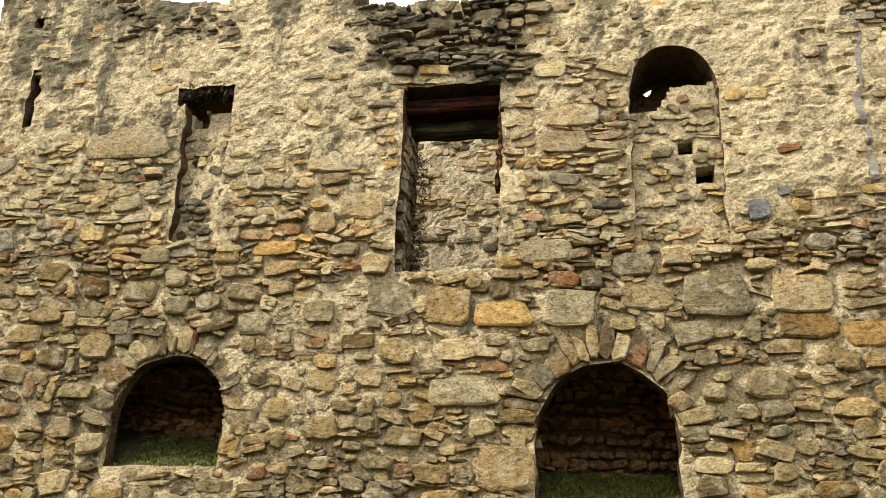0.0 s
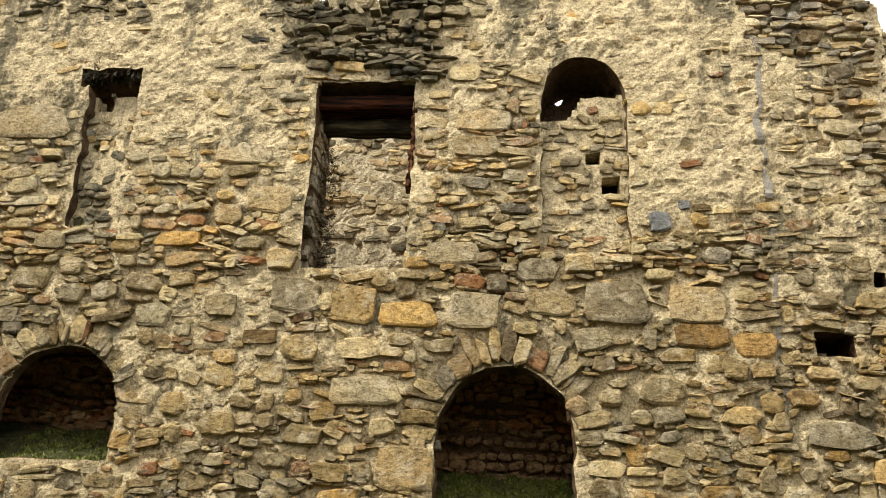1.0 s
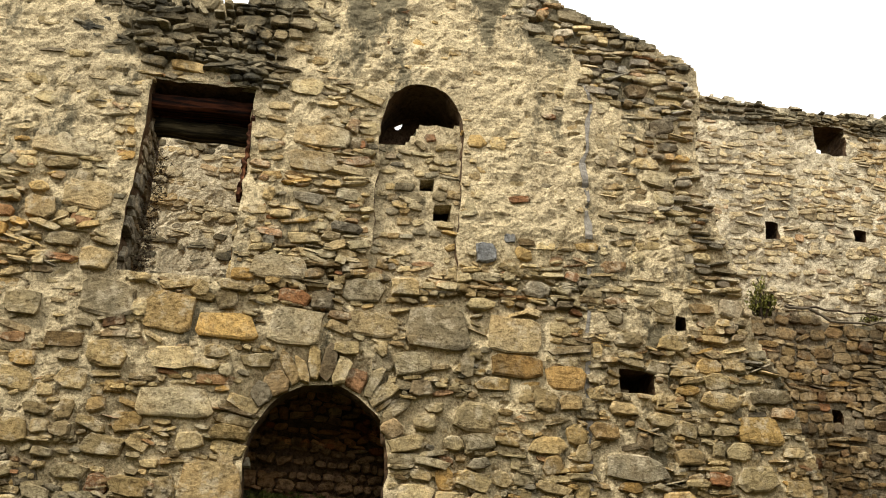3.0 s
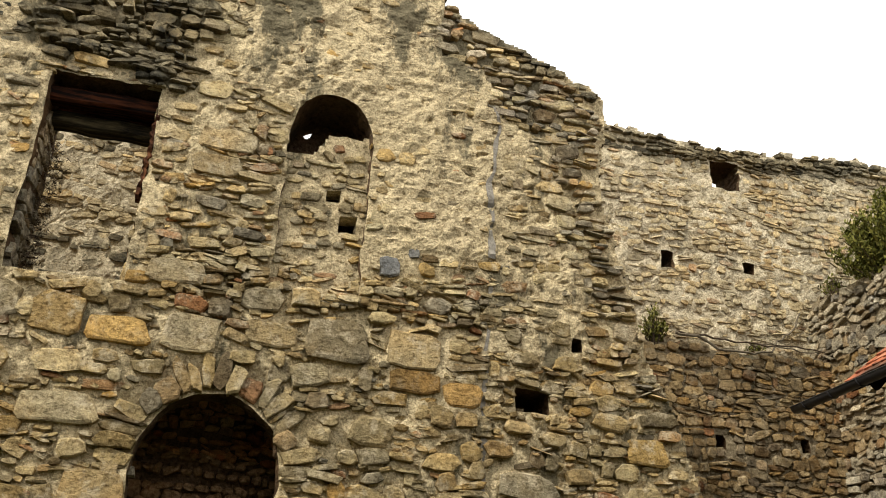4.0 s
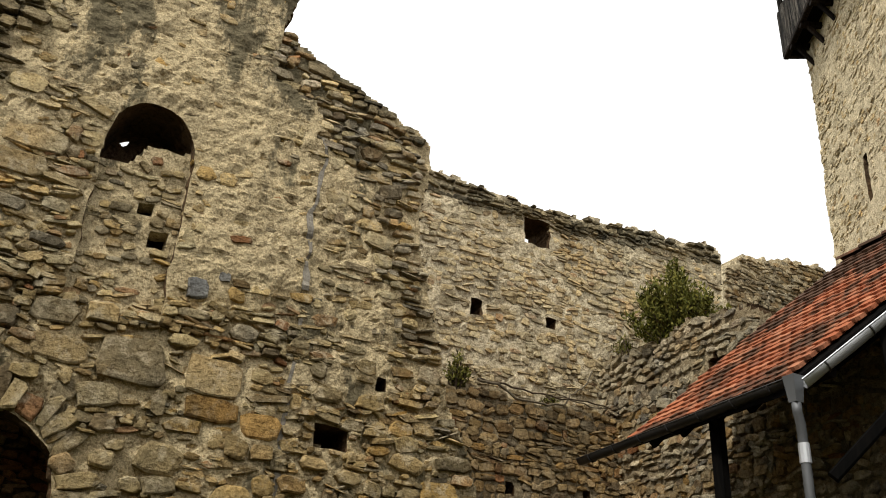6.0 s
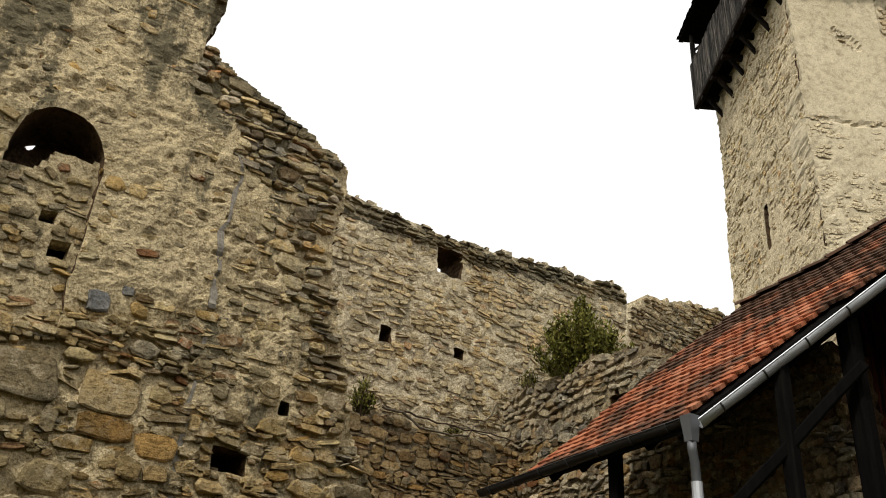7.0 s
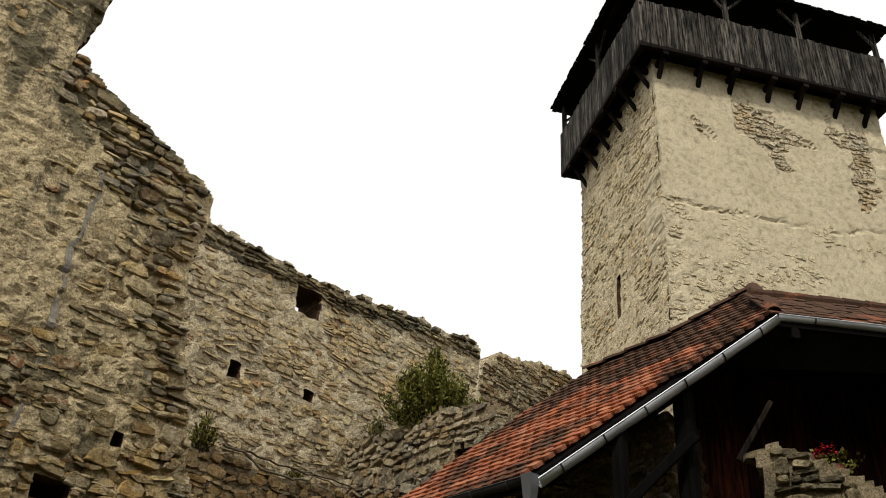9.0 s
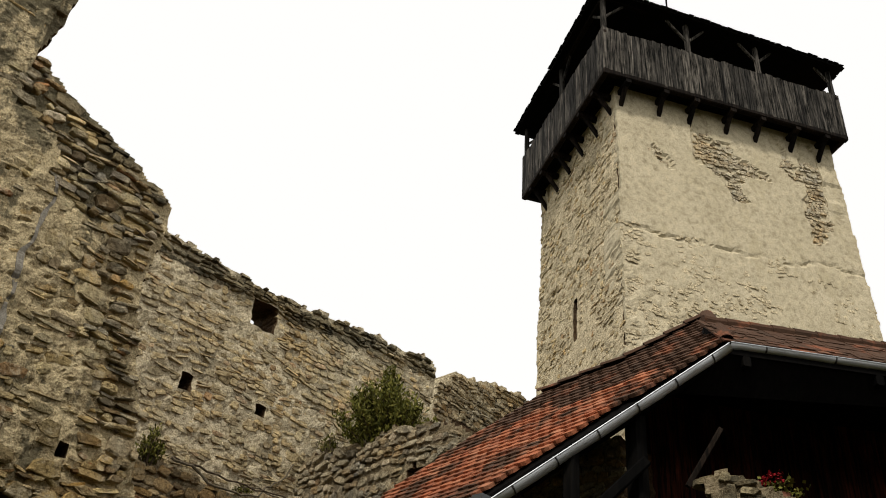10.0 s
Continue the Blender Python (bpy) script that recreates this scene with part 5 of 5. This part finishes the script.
def wing_parts():
    W0 = AP + Vector((.02, -.02, 0))
    W1 = W0 + WV * 8
    gutter("wing_gutter", W0, W1, .06, M_ZINC, wing, "galvanised grey gutter", 9)
    # roof slab
    bm = bmesh.new()
    t, deep = .95, .64
    a = [W0 + Vector((0, 0, .03)), W1 + Vector((0, 0, .03)), W1 + WN * deep + Vector((0, 0, deep * t)), W0 + WN * deep + Vector((0, 0, deep * t))]
    va = [bm.verts.new(p) for p in a]
    vb = [bm.verts.new(p - Vector((0, 0, .12))) for p in a]
    bm.faces.new(va)
    bm.faces.new(vb[::-1])
    for i in range(4):
        bm.faces.new((va[i], vb[i], vb[(i + 1) % 4], va[(i + 1) % 4]))
    part("wing_roof_deck", bm, M_BLACK, wing)
    # unseen rear slope, added to stop daylight leaking into the wing
    bm = bmesh.new()
    hi = Vector((0, 0, deep * t - .02))
    c = [W0 + WN * deep + hi, W1 + WN * deep + hi, W1 + WN * 3.2 - Vector((0, 0, .2)), W0 + WN * 3.2 + WV * .6 - Vector((0, 0, .2))]
    v0 = [bm.verts.new(p) for p in c]
    v1 = [bm.verts.new(p - Vector((0, 0, .1))) for p in c]
    bm.faces.new(v0)
    bm.faces.new(v1[::-1])
    for i in range(4):
        bm.faces.new((v0[i], v1[i], v1[(i + 1) % 4], v0[(i + 1) % 4]))
    part("wing_roof_back", bm, M_BLACK, wing)
    # tile courses
    r = random.Random(3)
    V, F = [], []
    sl = (WN + Vector((0, 0, t))).normalized()
    nr = WV.cross(sl).normalized()
    nr = nr if nr.z > 0 else -nr
    for row in range(8):
        n = int(8 / .172)
        for i in range(n):
            o = W0 + WV * ((i + .5 * (row % 2)) * .172) + sl * (row * .11 - .03) + nr * (.05 + r.uniform(0, .02)) 
            c = [o - WV * .083, o + WV * .083, o + WV * .083 + sl * .3 - nr * .012, o - WV * .083 + sl * .3 - nr * .012]
            k = len(V)
            V += [p[:] for p in c] + [(p - nr * .018)[:] for p in c]
            F += [(k, k + 1, k + 2, k + 3), (k + 7, k + 6, k + 5, k + 4), (k, k + 4, k + 5, k + 1), (k + 1, k + 5, k + 6, k + 2), (k + 3, k + 7, k + 4, k)]
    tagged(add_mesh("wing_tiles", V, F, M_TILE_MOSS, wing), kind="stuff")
    for i in range(26):
        p = W0 + WN * deep + WV * (i * .31) + Vector((0, 0, deep * t + .06))
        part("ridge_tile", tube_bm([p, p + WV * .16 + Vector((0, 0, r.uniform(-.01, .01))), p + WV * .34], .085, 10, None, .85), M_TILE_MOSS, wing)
    # plank wall behind
    B0 = Vector((9.75, 5.75, 0))
    M = frame_matrix(B0, WV)
    for i in range(44):
        w = .19
        o = part("plank", beam_bm((i * w, 0, 0), (i * w, 0, 7.3), w * 1.06, .04 + .016 * (i % 2), .003, 3, i), M_REDWOOD, wing, "", M)
    # soffit, added to shut daylight out and blackened as shade
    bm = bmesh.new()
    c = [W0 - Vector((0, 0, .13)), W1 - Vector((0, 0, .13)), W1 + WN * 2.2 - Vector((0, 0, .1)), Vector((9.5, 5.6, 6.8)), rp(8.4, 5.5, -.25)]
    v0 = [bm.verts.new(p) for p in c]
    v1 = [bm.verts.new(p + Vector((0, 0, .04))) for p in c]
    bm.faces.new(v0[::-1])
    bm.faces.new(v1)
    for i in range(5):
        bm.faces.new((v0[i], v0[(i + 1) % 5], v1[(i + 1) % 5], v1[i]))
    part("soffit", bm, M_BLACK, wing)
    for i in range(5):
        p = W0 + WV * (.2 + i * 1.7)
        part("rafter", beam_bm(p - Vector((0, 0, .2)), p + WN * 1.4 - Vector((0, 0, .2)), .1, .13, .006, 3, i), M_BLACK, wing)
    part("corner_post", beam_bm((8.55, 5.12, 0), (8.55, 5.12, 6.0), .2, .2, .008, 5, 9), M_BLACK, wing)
    part("brace", beam_bm((9.0, 4.75, 5.2), (9.35, 4.45, 5.95), .06, .06, .006, 3, 12), M_TIMBER, wing)


wing_parts()


def step_rubble():
    """A stepped, broken stub of wall in front of the wing."""
    o = Vector((8.0, 4.12, 0))
    M = frame_matrix(o, (.4, -.917))
    top = ([-.15, .27, .51, .8, 1.1, 1.6, 2.6], [4.86, 4.9, 4.82, 4.66, 4.45, 4.1, 3.6])
    ins = lambda x, z: (z < np.interp(x, *top) + (vn(x, z * 0, 6, 4) - .5) * .1) & (x > .06 + .12 * np.clip(4.9 - z, 0, 1.5) + (vn(z, z * 0, 7, 3) - .5) * .12)
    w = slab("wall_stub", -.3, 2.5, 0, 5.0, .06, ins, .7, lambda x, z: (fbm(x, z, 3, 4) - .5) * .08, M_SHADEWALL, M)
    tagged(w, "broken stepped stub of grey rubble wall", "wall", kind="structure")
    st = courses(-.3, 2.4, 2.6, 4.95, (.06, .15), (.10, .34), 81, fits_in(ins), lambda x, z: .07, wave=.12, tilt=10)
    # the dark stone colour here paints the stub as shaded by the eave
    lay_single("stone", st[:260], M_DARK_ONE, w, None)
    lay_joined("rubble_facing", st[260:], M_DARK, w)
    # flat slabs lying on the broken head
    r = random.Random(6)
    for i in range(6):
        a = radians(r.uniform(-40, 40))
        bm = bmesh.new()
        n = 7
        rad = [(r.uniform(.1, .19), 2 * math.pi * (k + r.uniform(-.25, .25)) / n) for k in range(n)]
        lo_ = [bm.verts.new((q * math.cos(t), q * .8 * math.sin(t), 0)) for q, t in rad]
        hi_ = [bm.verts.new((q * .94 * math.cos(t), q * .75 * math.sin(t), r.uniform(.05, .075))) for q, t in rad]
        bm.faces.new(lo_[::-1])
        bm.faces.new(hi_)
        for k in range(n):
            bm.faces.new((lo_[k], lo_[(k + 1) % n], hi_[(k + 1) % n], hi_[k]))
        x = .1 + .085 * i
        part("slab_stone", bm, M_DARK_ONE, w, "", Matrix.Translation((x, .1 + r.uniform(-.05, .1), 4.83 - .02 * max(0, i - 2))) @ Matrix.Rotation(a, 4, "Z"))


step_rubble()

# ---- far tiled roof past the tower ----
def far_roof():
    h = tagged(new("house"), "distant house with a red tiled roof beyond the tower", "house")
    c = Vector((26.4, 8.3, 0))
    u, v = Vector((.27, -.963, 0)), Vector((.963, .27, 0))
    bm = bmesh.new()
    q = [c, c + u * 8, c + u * 8 + v * 6, c + v * 6]
    lo = [bm.verts.new(p) for p in q]
    hi = [bm.verts.new(p + Vector((0, 0, 13.5))) for p in q]
    bm.faces.new(hi)
    for i in range(4):
        bm.faces.new((lo[i], lo[(i + 1) % 4], hi[(i + 1) % 4], hi[i]))
    part("house_wall", bm, M_RENDER, h)
    V, F = [], []
    for side in (0, 1):
        vv = v if side == 0 else -v
        sl = (vv * 3.3 + Vector((0, 0, 3.4))).normalized()
        e0 = c - u * .3 - v * .3 + Vector((0, 0, 13.3)) if side == 0 else c - u * .3 + v * 6.3 + Vector((0, 0, 13.3))
        nn = u.cross(sl)
        nn = nn if nn.z > 0 else -nn
        for row in range(30):
            a = e0 + sl * row * .158 + nn * .03
            pts = [a, a + u * 8.6, a + u * 8.6 + sl * .2 - nn * .03, a + sl * .2 - nn * .03]
            k = len(V)
            V += [p[:] for p in pts] + [(p - nn * .03)[:] for p in pts]
            F += [(k, k + 1, k + 2, k + 3), (k + 7, k + 6, k + 5, k + 4), (k, k + 4, k + 5, k + 1), (k, k + 3, k + 7, k + 4), (k + 1, k + 5, k + 6, k + 2), (k + 3, k + 2, k + 6, k + 7)]
    tagged(add_mesh("house_roof", V, F, M_TILE, h), kind="stuff")


far_roof()


# ---- unseen walls added behind the viewer to cut the sky light in the yard ----
def sky_blocks():
    for name, o, along, n, hgt in (("sky_block_south", (17, -6.5, 0), (-1, 0), 30, 9.0), ("sky_block_west", (-13, -6.5, 0), (0, 1), 17, 9.0), ("sky_block_east", (17, .5, 0), (0, -1), 7, 9.0)):
        top = lambda x, z: z < hgt - .3 + (vn(x, z * 0, .9, 4) - .5) * .6
        w = slab(name, 0, n, 0, hgt, .25, top, .8, lambda x, z: (fbm(x, z, 1.2, 6) - .5) * .12, M_SHADEWALL, frame_matrix(o, along))
        tagged(w, "unseen plain rubble wall added to cut sky light in the yard", "wall", kind="structure")


sky_blocks()


# ---- plants ----
def shrub(name, base, height, width, leaves, seed, label, leaf=.035):
    r = random.Random(seed)
    ob = tagged(new(name), label, "shrub")
    ob.matrix_basis = Matrix.Translation(base)
    tips, bm = [], bmesh.new()
    for i in range(70 if height > 1 else 30):
        a = r.uniform(0, 6.28)
        out = width * .5 * r.random() ** .6
        hgt = height * (1.08 - .75 * out / (width * .5)) * r.uniform(.75, 1.05)
        c_, s_ = math.cos(a) * out, math.sin(a) * out
        pts = [Vector((c_ * .1, s_ * .1, -.12)), Vector((c_ * .55, s_ * .55, hgt * .3)), Vector((c_ * .85, s_ * .85, hgt * .65)), Vector((c_ + r.gauss(0, .04), s_ + r.gauss(0, .04), hgt))]
        tube_bm(pts, .012, 5, bm, .3)
        tips.append(pts)
    part("stem_cluster", bm, M_BARK, ob)
    V, F = [], []
    for _ in range(leaves):
        pts = r.choice(tips)
        t = r.uniform(.1, 1) ** .8 * 3
        i = min(2, int(t))
        p = pts[i].lerp(pts[i + 1], t - i)
        g = r.gauss
        sp = .03 * width + .012
        p = p + Vector((g(0, sp), g(0, sp), g(0, sp * .8)))
        d = Vector((g(0, .6), g(0, .6), r.uniform(.3, 1.2))).normalized()
        s = d.cross(Vector((g(0, 1), g(0, 1), g(0, 1)))).normalized()
        L, w = leaf * r.uniform(.7, 1.9), leaf * r.uniform(.16, .34)
        k = len(V)
        V += [p[:], (p + d * L * .5 + s * w)[:], (p + d * L)[:], (p + d * L * .5 - s * w)[:]]
        F.append((k, k + 1, k + 2, k + 3))
    add_mesh("foliage", V, F, M_LEAF, ob)
    return ob


shrub("shrub", (9.4, 10.35, 6.9), 1.5, 1.65, 15000, 3, "dense olive-green shrub growing on the wall head", .065)
shrub("weed", (6.1, 11.6, 5.9), .62, .42, 700, 6, "tall green weed rooted on the ledge", .05)
shrub("weed", (9.2, 11.4, 6.95), .45, .5, 400, 7, "small scrubby weed on the cross wall", .05)
shrub("weed", (7.85, 11.68, 5.92), .22, .4, 260, 8, "small tuft of weeds on the ledge", .04)
shrub("weed", (-4.85, 9.1, 5.18), .25, .25, 260, 11, "small tuft of weeds in the blocked window", .04)


def ivy():
    r = random.Random(9)
    ob = tagged(new("dry_creeper"), "dead creeper clinging to the window jamb", "creeper")
    V, F = [], []
    for _ in range(1500):
        z = 4.85 + 1.6 * r.random() ** 1.3
        y = D + r.uniform(.25, .84)
        x = -2.24 + abs(r.gauss(0, .05)) + .05
        d = Vector((r.gauss(0, .4), r.gauss(0, .4), r.gauss(0, 1))).normalized()
        s = d.cross(Vector((1, .3, .2))).normalized()
        L, w = r.uniform(.03, .1), r.uniform(.004, .013)
        p = Vector((x, y, z))
        k = len(V)
        V += [(p - s * w)[:], (p + d * L)[:], (p + s * w)[:]]
        F.append((k, k + 1, k + 2))
    add_mesh("stalk_tangle", V, F, M_BARK, ob)


ivy()


def hanging_weeds():
    r = random.Random(19)
    ob = tagged(new("hanging_weeds"), "dark withered weeds hanging from the blocked window head", "weeds")
    V, F = [], []
    for _ in range(900):
        u = r.uniform(-1, 1)
        p = Vector((-4.78 + u * .38, D + r.uniform(-.04, .2), 7.28 - .12 * u * u + r.gauss(0, .03)))
        d = Vector((u * .7 + r.gauss(0, .4), -.3 + r.gauss(0, .3), r.gauss(.1, .8))).normalized()
        q = d.cross(Vector((.2, 1, .1))).normalized()
        L, w = r.uniform(.05, .16), r.uniform(.005, .014)
        k = len(V)
        V += [(p - q * w)[:], (p + d * L)[:], (p + q * w)[:]]
        F.append((k, k + 1, k + 2))
    add_mesh("stalk_tangle", V, F, M_WITHER, ob)


hanging_weeds()


def roots():
    ob = tagged(new("creeper_root"), "pale woody creeper stems trailing along the ledge", "creeper")
    for i, pts in enumerate(([(6.3, 11.35, 6.0), (6.7, 11.4, 6.02), (7.1, 11.38, 5.82), (7.6, 11.36, 5.86), (7.9, 11.4, 5.9), (8.3, 11.75, 6.25), (8.7, 11.9, 6.5), (8.95, 11.93, 6.95)],
                             [(6.4, 11.42, 6.04), (7.0, 11.45, 6.06), (7.7, 11.43, 6.02), (8.4, 11.42, 6.08), (9.0, 11.4, 6.04)],
                             [(7.6, 11.45, 6.0), (8.0, 11.5, 6.1), (8.5, 11.5, 6.02), (9.0, 11.5, 6.12)])):
        r = random.Random(i)
        pp = [Vector(p) for p in pts]
        fine = []
        for a, b in zip(pp, pp[1:]):
            for k in range(4):
                fine.append(a.lerp(b, k / 4) + Vector((r.uniform(-.015, .015), 0, r.uniform(-.025, .025))))
        part("stem", tube_bm(fine, .022 - .004 * i, 6, None, .6), M_TWIG if i != 1 else M_BARK, ob)


roots()


def dry_stalks():
    r = random.Random(14)
    ob = tagged(new("dry_weeds"), "thin dry weed stalks on the wall head", "weeds")
    bm = bmesh.new()
    for _ in range(26):
        x = r.choice((r.gauss(-2.05, .12), r.gauss(-1.9, .2), r.uniform(-2.9, -1.4)))
        b = Vector((x, D + r.uniform(.05, .4), 8.2))
        h = r.uniform(.12, .35)
        tube_bm([b, b + Vector((r.gauss(0, .03), 0, h * .6)), b + Vector((r.gauss(0, .08), 0, h))], .006, 4, bm, .4)
    part("stalk_tuft", bm, M_DRY, ob)


dry_stalks()


def geranium(base, seed):
    r = random.Random(seed)
    ob = tagged(new("potted_geranium"), "red geranium in a terracotta pot on the broken wall", "potted plant", "geraniums")
    ob.matrix_basis = Matrix.Translation(base)
    bm = tube_bm([(0, 0, -.02), (0, 0, .1), (0, 0, .17), (0, 0, .19)], .075, 12, None, 1.35)
    part("pot", bm, M_POT, ob)
    V, F = [], []

    def petal(p, sz):
        d = Vector((r.gauss(0, 1), r.gauss(0, 1), r.gauss(.3, .6))).normalized()
        q = d.cross(Vector((r.gauss(0, 1), r.gauss(0, 1), 1))).normalized()
        k = len(V)
        V.extend([p[:], (p + d * sz * .5 + q * sz * .45)[:], (p + d * sz)[:], (p + d * sz * .5 - q * sz * .45)[:]])
        F.append((k, k + 1, k + 2, k + 3))
    for _ in range(150):
        petal(Vector((r.gauss(0, .1), r.gauss(0, .1), r.uniform(.17, .32))), .05)
    add_mesh("foliage", V, F, M_LEAF, ob)
    for _ in range(7):
        c = Vector((r.gauss(0, .1), r.gauss(0, .1), r.uniform(.28, .38)))
        V, F = [], []
        for _ in range(16):
            petal(c + Vector((r.gauss(0, .018), r.gauss(0, .018), r.gauss(0, .014))), .03)
        add_mesh("bloom", V, F, M_PETAL, ob)


geranium((8.80, 3.62, 4.66), 1)


# ---- single stones of the walls ----
lay_single("stone", singles, M_BROWN_ONE, hall)
lay_single("voussoir", VOUS, M_BROWN_ONE, hall)
for (cx, cz, w, h), (a, b, c, d, k) in zip(BL, BLOCKS):
    mat = {0: M_ASHLAR, 1: M_COBBLE, 2: M_GREY_ONE, 3: M_ORANGE, 4: M_STONE_ONE, 5: M_STONE_ONE}[k]
    lay_single("block", [(cx, cz, w * 1.06, h * 1.08, random.Random(int(cx * 50)).uniform(-3, 3), .06, (LOOSE + int(abs(cx * 31)) % 12) if k in (0, 3) else int(abs(cx * 31)) % LOOSE)], mat, hall)
lay_single("stone", fsing, M_PALE_ONE, far)
lay_single("stone", lsing, M_FOOT_ONE, low)
lay_single("stone", [s for s in ssing if s[1] > 5.9], M_GREY_ONE, spur)
lay_single("stone", [s for s in ssing if s[1] <= 5.9], M_FOOT_ONE, spur)
